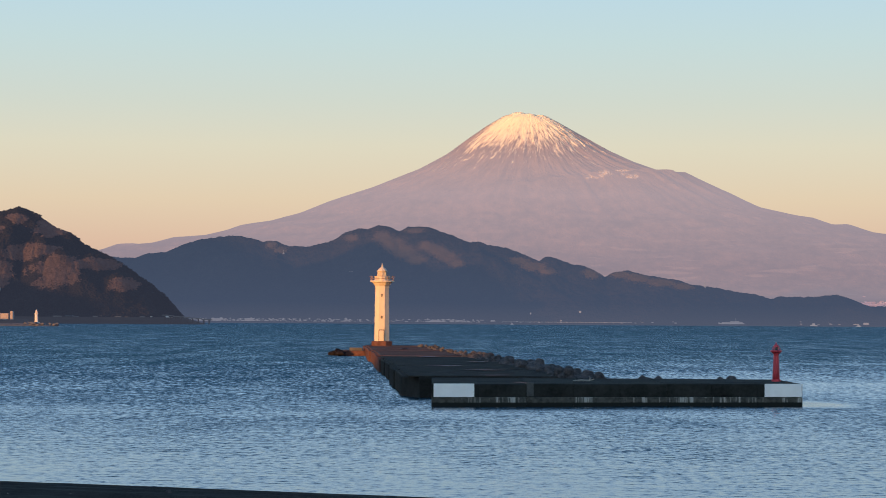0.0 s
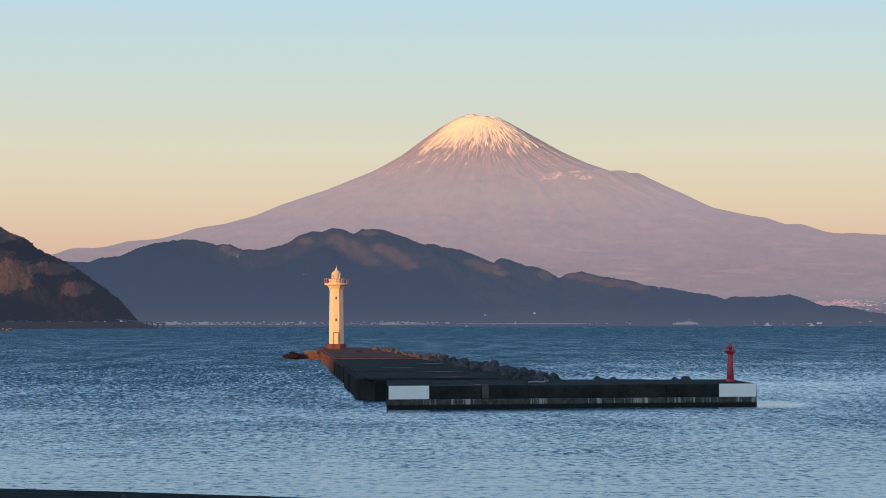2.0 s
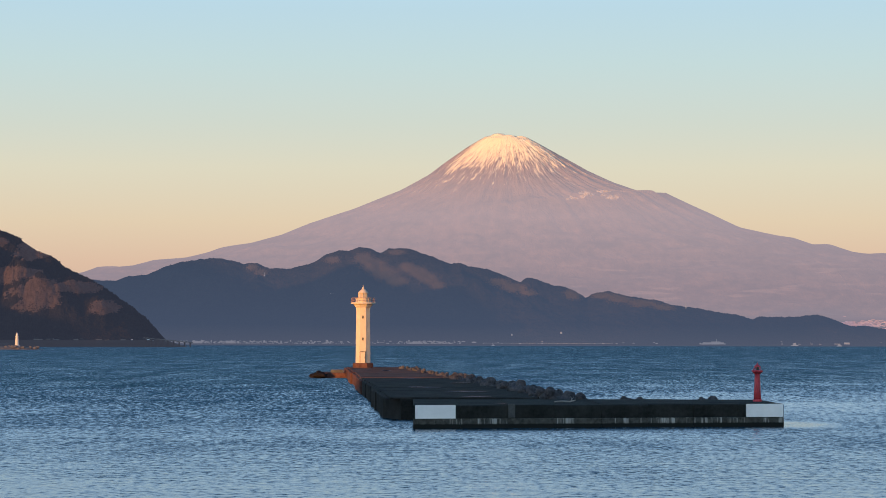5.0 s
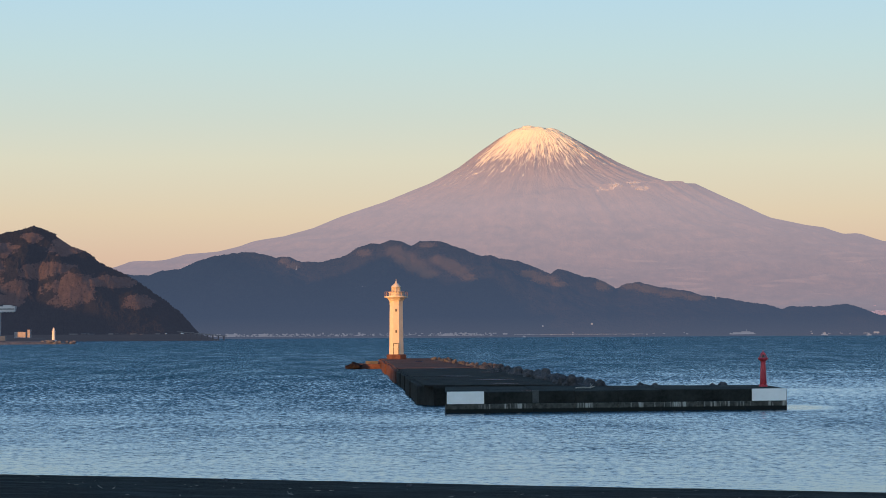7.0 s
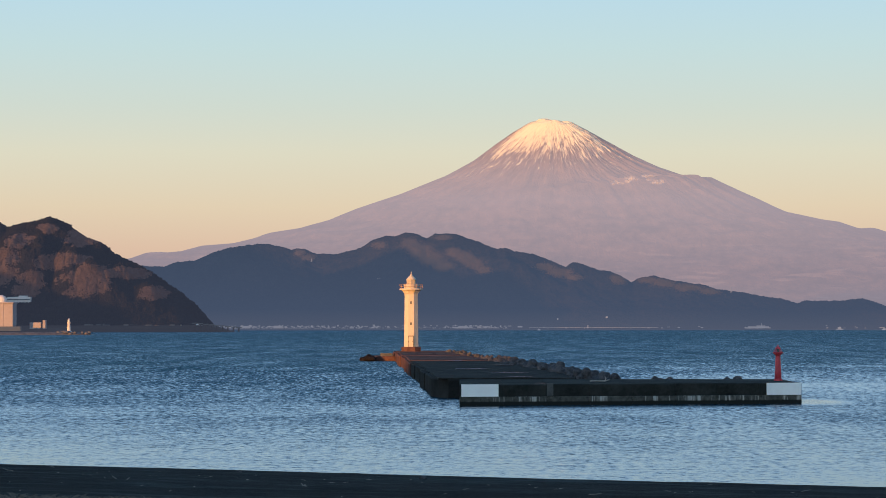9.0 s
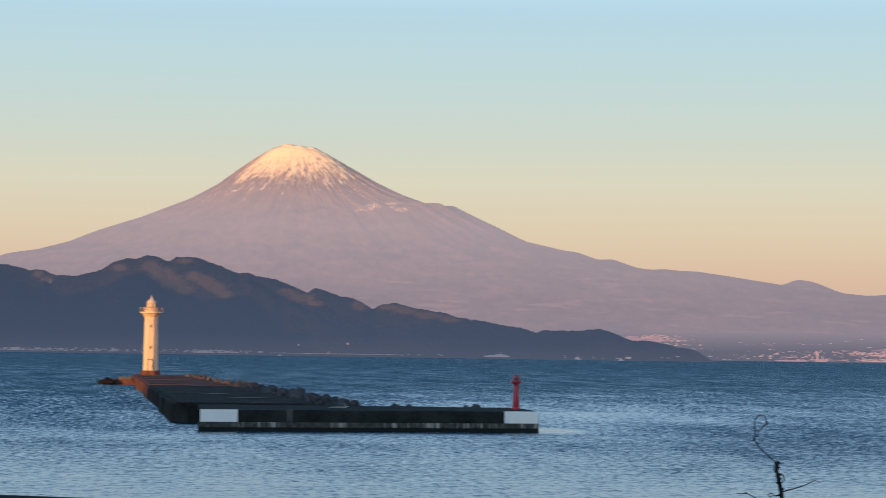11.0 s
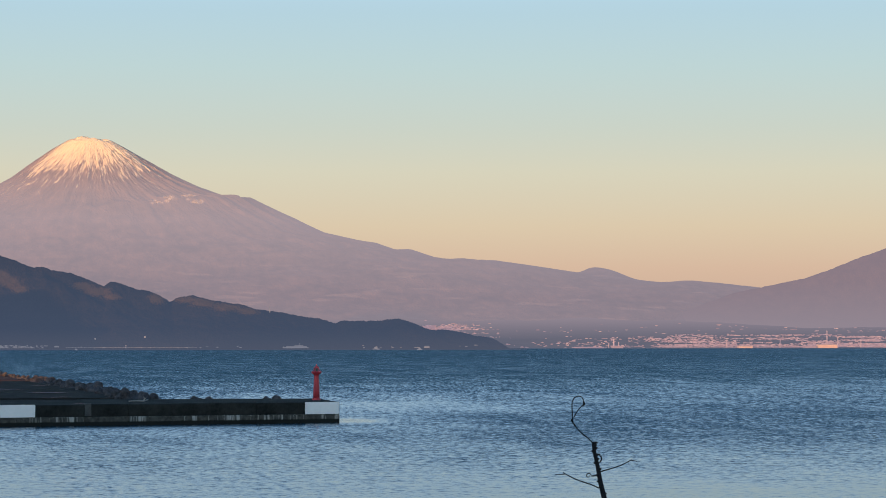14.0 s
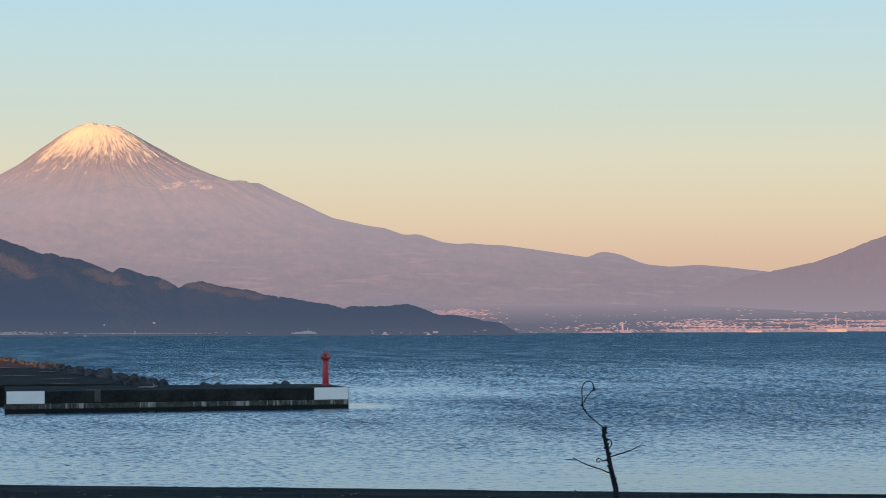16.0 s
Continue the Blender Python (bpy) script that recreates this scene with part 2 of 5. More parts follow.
    # waves run towards the beach, so their visible faces look that way
    steep = n.math("ADD", n.math("ADD", n.span(far, 116, 240, 0.011, 0.134), n.span(far, 225, 420, 0, 0.10)), n.span(far, 420, 1300, 0, 0.04))
    calm = n.span(slick, 0, 1, 1.0, 0.05)
    face = n.math("MULTIPLY", n.math("MULTIPLY", steep, n.math("EXPONENT", power)), calm)
    face = n.math("ADD", face, n.span(slick, 0, 1, 0.027, 0.030))
    side = n.math("MULTIPLY", n.math("MULTIPLY", n.math("SUBTRACT", sway, 0.5), 3.0), n.math("MULTIPLY", steep, calm))
    slope, unit = n.add("ShaderNodeCombineXYZ"), n.add("ShaderNodeVectorMath")
    n.link(n.math("ADD", n.math("MULTIPLY", swell.outputs[0], 0.4), side), slope.inputs[0])
    n.link(n.math("SUBTRACT", n.math("MULTIPLY", n.math("MULTIPLY", swell.outputs[1], calm), 0.35), face), slope.inputs[1])
    slope.inputs[2].default_value = 1.0
    unit.operation = "NORMALIZE"
    n.link(slope.outputs[0], unit.inputs[0])
    foam = n.math("MULTIPLY", slick, n.span(n.noise(n.coords(stretch=(0.35, 1, 1)), 1.2, 5, 0.7), 0.40, 0.62, 0.0, 0.25))
    n.surface(n.mix(foam, (0.009, 0.037, 0.056), (0.86, 0.90, 0.92)), n.span(foam, 0, 0.6, 0.12, 0.4), 0.0, unit.outputs[0], 0.5, 1.33)
    return n.mat


def fuji_material():
    n = Nodes("volcano_slopes")
    v = n.coords()
    wobble = n.noise(v, 0.022, 4)
    xyz = n.add("ShaderNodeSeparateXYZ")
    n.link(v, xyz.inputs[0])
    x, y, z = xyz.outputs
    angle = n.math("ADD", n.math("ARCTAN2", x, n.math("MULTIPLY", y, -2.2)), n.math("MULTIPLY", n.math("SUBTRACT", wobble, 0.5), 0.22))
    polar = n.add("ShaderNodeCombineXYZ")
    n.link(angle, polar.inputs[0])
    n.link(n.math("MULTIPLY", z, 0.0011), polar.inputs[1])
    # ravines run down from the rim: broad ones, then the finer ribs between them
    broad, streak, fine = n.noise(polar.outputs[0], 7, 2, 0.5), n.noise(polar.outputs[0], 31, 2, 0.6), n.noise(polar.outputs[0], 78, 2, 0.6)
    spot = n.noise(v, 0.06, 5, 0.6)
    ribs = n.math("ADD", n.math("MULTIPLY", n.math("SUBTRACT", streak, 0.5), 0.6), n.math("MULTIPLY", n.math("SUBTRACT", fine, 0.5), 0.85))
    # snow fills the ravines and blows off the ribs, more and more so downhill and round the eastern side
    line = n.math("ADD", n.math("ADD", n.span(angle, -0.35, -1.0, 0, -15), n.span(angle, -1.0, -1.4, 0, 60)), n.span(angle, 0.7, 1.5, 0, 40))
    cover = n.span(n.math("SUBTRACT", z, line), 276, 372, -0.44, 0.40)
    cover = n.math("ADD", cover, n.span(z, 222, 272, -1.2, 0.0))
    cover = n.math("ADD", cover, n.math("MULTIPLY", n.math("SUBTRACT", broad, 0.5), 0.4))
    cover = n.math("ADD", cover, n.math("MULTIPLY", n.math("SUBTRACT", spot, 0.5), 0.22))
    snow = n.span(n.math("ADD", cover, n.math("MULTIPLY", ribs, 1.9)), -0.03, 0.06)
    woods = n.noise(n.coords(stretch=(0.5, 0.5, 2.0)), 0.022, 6, 0.65)
    rock = n.mix(n.span(n.math("ADD", n.math("MULTIPLY", spot, 0.5), n.math("MULTIPLY", woods, 0.5)), 0.38, 0.62), (0.05, 0.044, 0.046), (0.34, 0.24, 0.21))
    rock = n.mix(n.math("MULTIPLY", n.span(broad, 0.5, 0.66, 0.0, 0.6), n.span(z, 170, 260)), rock, (0.34, 0.22, 0.19))
    # bare cinder slopes above the woods, painted paler as haze would make them
    rock = n.mix(n.span(z, 190, 270, 0.0, 0.72), rock, n.mix(n.span(streak, 0.35, 0.65), (0.15, 0.125, 0.125), (0.25, 0.20, 0.195)))
    # pale clearings and terraced fields on the lower slopes
    fields = n.noise(n.coords(stretch=(0.16, 0.16, 1.5)), 0.075, 3, 0.5)
    rock = n.mix(n.math("MULTIPLY", n.span(fields, 0.60, 0.68, 0.0, 0.45), n.span(z, 165, 110)), rock, (0.80, 0.62, 0.54))
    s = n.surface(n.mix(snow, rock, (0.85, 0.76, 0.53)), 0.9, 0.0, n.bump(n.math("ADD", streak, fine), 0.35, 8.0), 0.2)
    # haze put in as mauve emission, weaker towards the summit
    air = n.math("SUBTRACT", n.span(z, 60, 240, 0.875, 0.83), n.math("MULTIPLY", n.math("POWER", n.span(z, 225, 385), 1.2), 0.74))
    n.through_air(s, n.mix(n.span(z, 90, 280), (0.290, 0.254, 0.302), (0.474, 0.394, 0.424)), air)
    return n.mat


def forest(name, dark, light, scale, air, mist=None, crowns=False):
    """Woodland seen from afar, haze mixed in as a glow; mist: its paler colour at the foot, for air over the water."""
    n = Nodes(name)
    v = n.coords()
    clump, stand = n.noise(v, scale, 5, 0.7), n.noise(v, scale * 0.16, 4, 0.6)
    colour = n.mix(n.span(n.math("ADD", n.math("MULTIPLY", clump, 0.55), n.math("MULTIPLY", stand, 0.45)), 0.38, 0.63), dark, light)
    if crowns:
        colour = n.mix(n.span(n.add("ShaderNodeNewGeometry").outputs["Random Per Island"], 0, 1, 0, 0.28), colour, dark)
    s = n.surface(colour, 0.95, 0.0, n.bump(clump, 0.3 if crowns else 0.9, 0.6 / scale), 0.1)
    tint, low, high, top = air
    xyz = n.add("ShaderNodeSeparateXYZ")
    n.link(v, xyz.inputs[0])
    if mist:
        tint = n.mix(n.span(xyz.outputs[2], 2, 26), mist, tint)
    # emission graded by height in place of haze
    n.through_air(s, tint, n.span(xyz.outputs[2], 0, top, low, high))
    return n.mat


sea_water = sea_material()
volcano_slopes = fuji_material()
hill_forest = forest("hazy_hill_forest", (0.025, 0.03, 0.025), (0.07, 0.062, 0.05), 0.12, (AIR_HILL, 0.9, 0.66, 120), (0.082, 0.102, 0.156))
# browner copy of the hill woods, for the sunlit spurs
hill_sunlit = forest("hazy_sunlit_woodland", (0.10, 0.078, 0.076), (0.20, 0.152, 0.148), 0.25, ((0.104, 0.102, 0.136), 0.84, 0.79, 120), None, True)
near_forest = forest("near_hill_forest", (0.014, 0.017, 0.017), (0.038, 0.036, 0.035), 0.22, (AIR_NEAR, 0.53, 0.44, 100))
# browner copy of the headland woods, for the sunlit knolls
sunlit_brown_forest = forest("sunlit_brown_woodland", (0.075, 0.056, 0.054), (0.165, 0.128, 0.125), 0.3, ((0.068, 0.060, 0.080), 0.56, 0.5, 100), None, True)


def plain_material():
    """Fields and towns under haze painted as emission, bluer by the water."""
    n = Nodes("hazy_coastal_plain")
    v = n.coords(stretch=(0.35, 1, 1))
    fields = n.noise(v, 0.06, 5, 0.6)
    s = n.surface(n.mix(n.span(fields, 0.35, 0.65), (0.07, 0.075, 0.06), (0.22, 0.18, 0.16)), 0.95, 0.0, None, 0.1)
    xyz = n.add("ShaderNodeSeparateXYZ")
    n.link(n.coords(), xyz.inputs[0])
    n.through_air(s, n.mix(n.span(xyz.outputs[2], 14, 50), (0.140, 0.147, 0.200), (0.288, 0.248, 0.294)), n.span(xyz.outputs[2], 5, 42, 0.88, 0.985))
    return n.mat


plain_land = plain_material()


def ridge_material():
    """A wooded ridge whose foot fades into emission painted as the haze of the plain."""
    n = Nodes("hazy_far_ridge")
    woods = n.noise(n.coords(), 0.05, 5, 0.6)
    s = n.surface(n.mix(n.span(woods, 0.35, 0.65), (0.08, 0.075, 0.07), (0.20, 0.16, 0.14)), 0.95, 0.0, n.bump(woods, 0.5, 6.0), 0.1)
    xyz = n.add("ShaderNodeSeparateXYZ")
    n.link(n.coords(), xyz.inputs[0])
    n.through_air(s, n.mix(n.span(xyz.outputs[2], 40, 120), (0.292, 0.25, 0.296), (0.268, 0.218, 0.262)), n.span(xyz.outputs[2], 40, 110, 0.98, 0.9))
    return n.mat


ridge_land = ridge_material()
# bluish walls carry shade in their colour; the glow stands in for haze
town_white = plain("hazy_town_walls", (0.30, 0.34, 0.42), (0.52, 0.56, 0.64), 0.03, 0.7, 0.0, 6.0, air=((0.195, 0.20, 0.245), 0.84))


def city_material():
    """Walls and roofs of a far city, each block with its own tone, under a pink glow for haze and low sun."""
    n = Nodes("hazy_city_walls")
    tone = n.add("ShaderNodeNewGeometry").outputs["Random Per Island"]
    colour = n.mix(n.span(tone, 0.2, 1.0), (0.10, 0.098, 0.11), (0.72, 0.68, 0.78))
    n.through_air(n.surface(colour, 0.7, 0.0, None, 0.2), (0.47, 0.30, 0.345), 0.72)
    return n.mat


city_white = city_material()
city_orange = plain("hazy_ochre_hall", (0.70, 0.52, 0.38), (0.8, 0.6, 0.45), 0.03, 0.7, 0.0, 6.0, air=((0.36, 0.26, 0.30), 0.6))
# warm sunlight on the cloud is mixed in as emission
cloud_white = plain("thin_cloud", (0.80, 0.78, 0.78), (0.9, 0.88, 0.88), 0.05, 1.0, 0.0, 5.0, air=((0.62, 0.42, 0.36), 0.6))
veil(cloud_white, 0.12, 0.36, 1.7)
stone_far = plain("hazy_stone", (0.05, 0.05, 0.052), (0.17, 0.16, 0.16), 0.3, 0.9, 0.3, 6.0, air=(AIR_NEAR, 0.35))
# shore, ramp and boat colours are bluish or dark to imitate shade
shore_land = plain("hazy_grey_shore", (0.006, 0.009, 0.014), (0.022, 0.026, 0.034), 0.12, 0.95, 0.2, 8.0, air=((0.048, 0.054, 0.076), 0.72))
shaded_grey = plain("hazy_shaded_grey", (0.07, 0.085, 0.11), (0.11, 0.13, 0.165), 0.1, 0.9, 0.2, 6.0, air=((0.07, 0.08, 0.10), 0.6))
shaded_boat = plain("hazy_shaded_boat_white", (0.22, 0.30, 0.46), (0.32, 0.42, 0.6), 0.2, 0.6, 0.0, 6.0, air=((0.21, 0.22, 0.27), 0.85))
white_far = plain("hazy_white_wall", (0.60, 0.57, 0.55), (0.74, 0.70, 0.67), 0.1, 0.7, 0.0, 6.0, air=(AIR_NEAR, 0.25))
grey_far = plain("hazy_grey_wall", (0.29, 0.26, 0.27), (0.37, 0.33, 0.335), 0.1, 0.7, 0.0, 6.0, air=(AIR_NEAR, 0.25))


def stained_concrete():
    """Dark tide-washed wall with pale lime streaks running down it."""
    n = Nodes("lime_streaked_concrete")
    v = n.coords()
    grain, drips, where = n.noise(v, 2.5, 5), n.noise(n.coords(stretch=(1, 1, 0.06)), 3.4, 3, 0.6), n.noise(n.coords(stretch=(1, 1, 0.0)), 0.33, 3, 0.6)
    xyz = n.add("ShaderNodeSeparateXYZ")
    n.link(v, xyz.inputs[0])
    lime = n.math("MULTIPLY", n.span(n.math("ADD", drips, n.math("MULTIPLY", where, 1.1)), 1.15, 1.27), n.span(xyz.outputs[2], 0.12, 0.35))
    base = n.mix(n.span(grain, 0.3, 0.7), (0.035, 0.033, 0.028), (0.10, 0.094, 0.08))
    weed = n.span(n.math("ADD", xyz.outputs[2], n.math("MULTIPLY", grain, 0.12)), 0.33, 0.45)
    base = n.mix(weed, (0.010, 0.011, 0.009), base)
    n.surface(n.mix(n.math("MULTIPLY", lime, weed), base, (0.38, 0.36, 0.32)), 0.85, 0.0, n.bump(grain, 0.4, 0.05), 0.3)
    return n.mat


def puddle_material():
    n = Nodes("puddle_water")
    n.surface((0.02, 0.02, 0.02), 0.05, 0.0, n.bump(n.noise(n.coords(), 6.0, 2), 0.05, 0.05), 0.5, 1.33)
    return n.mat


streaked = stained_concrete()
puddle_water = puddle_material()



# ---- building helpers ----
def lattice(i, j, seed):
    h = np.sin(i * 127.1 + j * 311.7 + seed * 74.7) * 43758.5453
    return h - np.floor(h)


def value_noise(x, y, seed=0):
    i, j = np.floor(x), np.floor(y)
    u, v = x - i, y - j
    u, v = u * u * (3 - 2 * u), v * v * (3 - 2 * v)
    a, b = lattice(i, j, seed), lattice(i + 1, j, seed)
    c, d = lattice(i, j + 1, seed), lattice(i + 1, j + 1, seed)
    return (a * (1 - u) + b * u) * (1 - v) + (c * (1 - u) + d * u) * v


def fractal(x, y, seed=0, octaves=5, gain=0.5):
    total, amp, norm = 0, 1.0, 0
    for k in range(octaves):
        total = total + amp * (value_noise(x * 2 ** k, y * 2 ** k, seed + k * 7) - 0.5)
        norm += amp
        amp *= gain
    return total / norm


def smooth(a, b, x):
    t = np.clip((x - a) / (b - a), 0, 1)
    return t * t * (3 - 2 * t)


def sheet(name, X, Y, Z, mat, shade=True):
    """A grid surface from three arrays of one shape."""
    r, c = X.shape
    k = np.arange(r * c).reshape(r, c)
    faces = np.stack([k[:-1, :-1], k[:-1, 1:], k[1:, 1:], k[1:, :-1]], -1).reshape(-1, 4)
    me = bpy.data.meshes.new(name)
    me.vertices.add(r * c)
    me.vertices.foreach_set("co", np.stack([X, Y, Z], -1).astype(np.float32).ravel())
    me.loops.add(faces.size)
    me.loops.foreach_set("vertex_index", faces.astype(np.int32).ravel())
    me.polygons.add(len(faces))
    me.polygons.foreach_set("loop_start", np.arange(0, faces.size, 4, dtype=np.int32))
    if shade:
        me.polygons.foreach_set("use_smooth", np.ones(len(faces), dtype=bool))
    me.update(calc_edges=True)
    me.validate()
    me.materials.append(mat)
    return new(name, me)


def part(name, bm, mat, parent=None, label="", smooth_faces=False):
    me = bpy.data.meshes.new(name)
    if smooth_faces:
        for f in bm.faces:
            f.smooth = True
    bm.to_mesh(me)
    bm.free()
    me.materials.append(mat)
    ob = new(name, me)
    if parent is not None:
        ob.parent = parent
    if label:
        tagged(ob, label)
    return ob


def ring_solid(bm, rings, sides, centre=(0, 0), spin=0.0):
    """Stacks rings (radius, z) into one closed solid of revolution."""
    rows = []
    for r, z in rings:
        rows.append([bm.verts.new((centre[0] + r * math.cos(spin + 2 * math.pi * i / sides), centre[1] + r * math.sin(spin + 2 * math.pi * i / sides), z))
                     for i in range(sides)])
    for a, b in zip(rows, rows[1:]):
        for i in range(sides):
            bm.faces.new((a[i], a[(i + 1) % sides], b[(i + 1) % sides], b[i]))
    bm.faces.new(rows[0][::-1])
    bm.faces.new(rows[-1])
    return bm


def block(bm, corners, z0, z1, worn=0.0, seed=0):
    """A solid over a ground polygon, with slightly uneven, chamfered top edges."""
    rnd = random.Random(seed)
    cx, cy = sum(c[0] for c in corners) / len(corners), sum(c[1] for c in corners) / len(corners)
    low = [bm.verts.new((x, y, z0)) for x, y in corners]
    mid = [bm.verts.new((x, y, z1 - worn * rnd.uniform(0.6, 1.4))) for x, y in corners]
    def inward(x, y):
        d = math.hypot(x - cx, y - cy) or 1
        return x - (x - cx) / d * worn, y - (y - cy) / d * worn
    top = [bm.verts.new((*inward(x, y), z1)) for x, y in corners]
    n = len(corners)
    for a, b in ((low, mid), (mid, top)):
        for i in range(n):
            bm.faces.new((a[i], a[(i + 1) % n], b[(i + 1) % n], b[i]))
    bm.faces.new(top)
    bm.faces.new(low[::-1])
    return bm


def box(bm, x0, y0, z0, x1, y1, z1):
    return block(bm, [(x0, y0), (x1, y0), (x1, y1), (x0, y1)], z0, z1, min(0.02, (x1 - x0) / 6, (y1 - y0) / 6))


def tube(bm, points, radii, sides=8):
    """A round limb along points."""
    rows = []
    for k, p in enumerate(points):
        p = Vector(p)
        d = (Vector(points[min(k + 1, len(points) - 1)]) - Vector(points[max(k - 1, 0)])).normalized()
        a = d.orthogonal().normalized()
        b = d.cross(a)
        rows.append([bm.verts.new(p + (a * math.cos(2 * math.pi * i / sides) + b * math.sin(2 * math.pi * i / sides)) * radii[k]) for i in range(sides)])
    for a, b in zip(rows, rows[1:]):
        for i in range(sides):
            bm.faces.new((a[i], a[(i + 1) % sides], b[(i + 1) % sides], b[i]))
    bm.faces.new(rows[0][::-1])
    bm.faces.new(rows[-1])
    bmesh.ops.recalc_face_normals(bm, faces=bm.faces)
    return bm


def thing(name, at, label, category, group="", kind=""):
    ob = new(name)
    ob.empty_display_size = 0.5
    ob.matrix_basis = pose(*at)
    return tagged(ob, label, category, group, kind)


# ---- the large structure ----
def shore_line(x):
    return 120.8 - 0.42 * np.clip(x, -160, 160)


def build_ground():
    gx = np.concatenate([np.linspace(-4600, -200, 24)[:-1], np.linspace(-200, -50, 31)[:-1], np.linspace(-50, 70, 241)[:-1], np.linspace(70, 200, 27)[:-1], np.linspace(200, 4600, 24)])
    gy = np.concatenate([np.linspace(-900, -40, 12)[:-1], np.linspace(-40, 90, 66)[:-1], np.linspace(90, 145, 221)[:-1], np.linspace(145, 260, 24)[:-1], np.linspace(260, 4880, 20)])
    X, Y = np.meshgrid(gx, gy)
    inland = shore_line(X) + 1.6 * fractal(X / 14, X * 0 + 3.3, 5, 4) + 0.5 * fractal(X / 2.5, X * 0, 8, 3) - Y
    Z = np.where(inland > 0, 0.05 * inland, 0.12 * inland)
    Z = np.clip(Z, -4, None)
    Z = np.where(Z > 5.2, 5.2 + 0.7 * (1 - np.exp(-(Z - 5.2) / 0.7)), Z)
    near = (np.abs(X) < 90) & (inland > 1)
    # wrack lines and low gravel ridges along the beach
    Z += np.where(near, 0.06 * np.exp(-((inland - 9 - 2 * fractal(X / 9, X * 0, 11, 3)) / 1.2) ** 2) + 0.10 * fractal(X / 1.7, Y / 1.7, 2, 4), 0)
    Z += np.where(near, 0.16 * np.exp(-((inland - 46 - 2.5 * fractal(X / 12, X * 0, 15, 3)) / 1.6) ** 2), 0)
    ob = sheet("ground", X, Y, Z, beach_sand)
    return tagged(ob, "dark grey sand and gravel beach sloping down to the sea", "beach", kind="structure")


def build_sea():
    ang = np.radians(np.concatenate([np.linspace(-80, -15, 35)[:-1], np.linspace(-14, 22.5, 351)[:-1], np.linspace(23, 80, 31)]))
    ry = np.concatenate([np.linspace(20, 104, 10)[:-1], np.arange(104, 270, 0.5), np.arange(270, 330, 0.7), np.arange(330, 700, 1.4), np.arange(700, 1300, 3.5), 1300 * np.exp(np.linspace(0, math.log(4880 / 1300), 110))])
    A, Y = np.meshgrid(np.tan(ang), ry)
    X = A * (Y + 15)
    # short wind waves, crest by crest, with lower water inshore
    wind = 0.5 + 1.0 * value_noise(X / 45, Y / 30, 13)
    ridge = 0.5 - np.abs(value_noise(X / 1.3 + 0.2 * Y / 1.1, Y / 1.1, 3) - 0.5)
    small = 0.5 - np.abs(value_noise(X / 1.0 - 0.15 * Y, Y / 0.7, 5) - 0.5)
    tiny = 0.5 - np.abs(value_noise(X / 0.8 + 0.1 * Y, Y / 0.62, 25) - 0.5)
    swell = 0.5 - np.abs(value_noise(X / 5.5 - 0.1 * Y / 3.4, Y / 3.2, 17) - 0.5)
    Z = (0.015 * ridge + 0.03 * small + 0.05 * tiny) * wind * np.exp(-(Y / 460) ** 2) + 0.30 * swell * wind * smooth(180, 420, Y) * np.exp(-(Y / 1500) ** 2)
    Z = Z + 0.16 * fractal(X / 22, Y / 11, 9, 3) * np.exp(-(Y / 1300) ** 2)
    Z = Z * (1 - 0.9 * np.exp(-((X - 40) / 13) ** 2 - ((Y - 248) / 9) ** 2))
    Z = (Z - 0.06) * (smooth(125, 250, Y) * 0.88 + 0.12)
    ob = sheet("water", X, Y, Z, sea_water)
    return tagged(ob, "wind-ruffled blue sea, silvery and calmer towards the beach", "sea", kind="structure")


HEIGHTS = {}
BAY = 1.25


def rise(z):
    """Heights on the headland, in proportion to its distance."""
    return 7.5 + (z - 7.5) * BAY


def height_on(name, x, y):
    """How high a built range stands at a place."""
    xs, ys, Z = HEIGHTS[name]
    i, j = int(np.argmin(np.abs(xs - x))), int(np.argmin(np.abs(ys - y)))
    return float(Z[j, i])


def terrain(name, ridge, depth, front, back, mat, label, lump=0.2, grain=0.0, nx=300, ny=60, knolls=(), power=1.0, seed=1):
    """A range of hills: its crest from a few control heights, with spurs and gullies on the slopes."""
    rx, rz = np.array(ridge).T
    xs = np.linspace(rx[0], rx[-1], nx)
    vs = np.concatenate([np.linspace(-1, 0, ny), np.linspace(0, 1, 12)[1:]])
    X, V = np.meshgrid(xs, vs)
    span_x = rx[-1] - rx[0]
    away = np.abs(V)
    bend = lump * span_x * 0.12 * fractal(X / (span_x * 0.05), V * 2.2, seed, 4) * away
    crest = np.interp(X + bend, rx, rz)
    rough = 1 + lump * 1.6 * fractal(X / (span_x * 0.045), V * 3.0 + 5, seed + 3, 5) * smooth(0.02, 0.35, away)
    Z = crest * np.clip(1 - away ** power, 0, 1) * rough
    for kx, kv, wide, tall, rise in knolls:
        Z = Z + rise * np.exp(-((X - kx) / wide) ** 2 - ((V - kv) / tall) ** 2)
    Y = depth + np.where(V < 0, V * front, V * back)
    if grain:
        Z = Z + grain * fractal(X / (grain * 2.2), Y / (grain * 2.2), seed + 9, 3, 0.6) * smooth(0, 0.08, 1 - away)
    Z = np.where(away > 0.985, -2.0, Z)
    HEIGHTS[name] = xs, Y[:, 0], Z
    return tagged(sheet(name, X, Y, Z, mat), label, "hill", kind="structure")


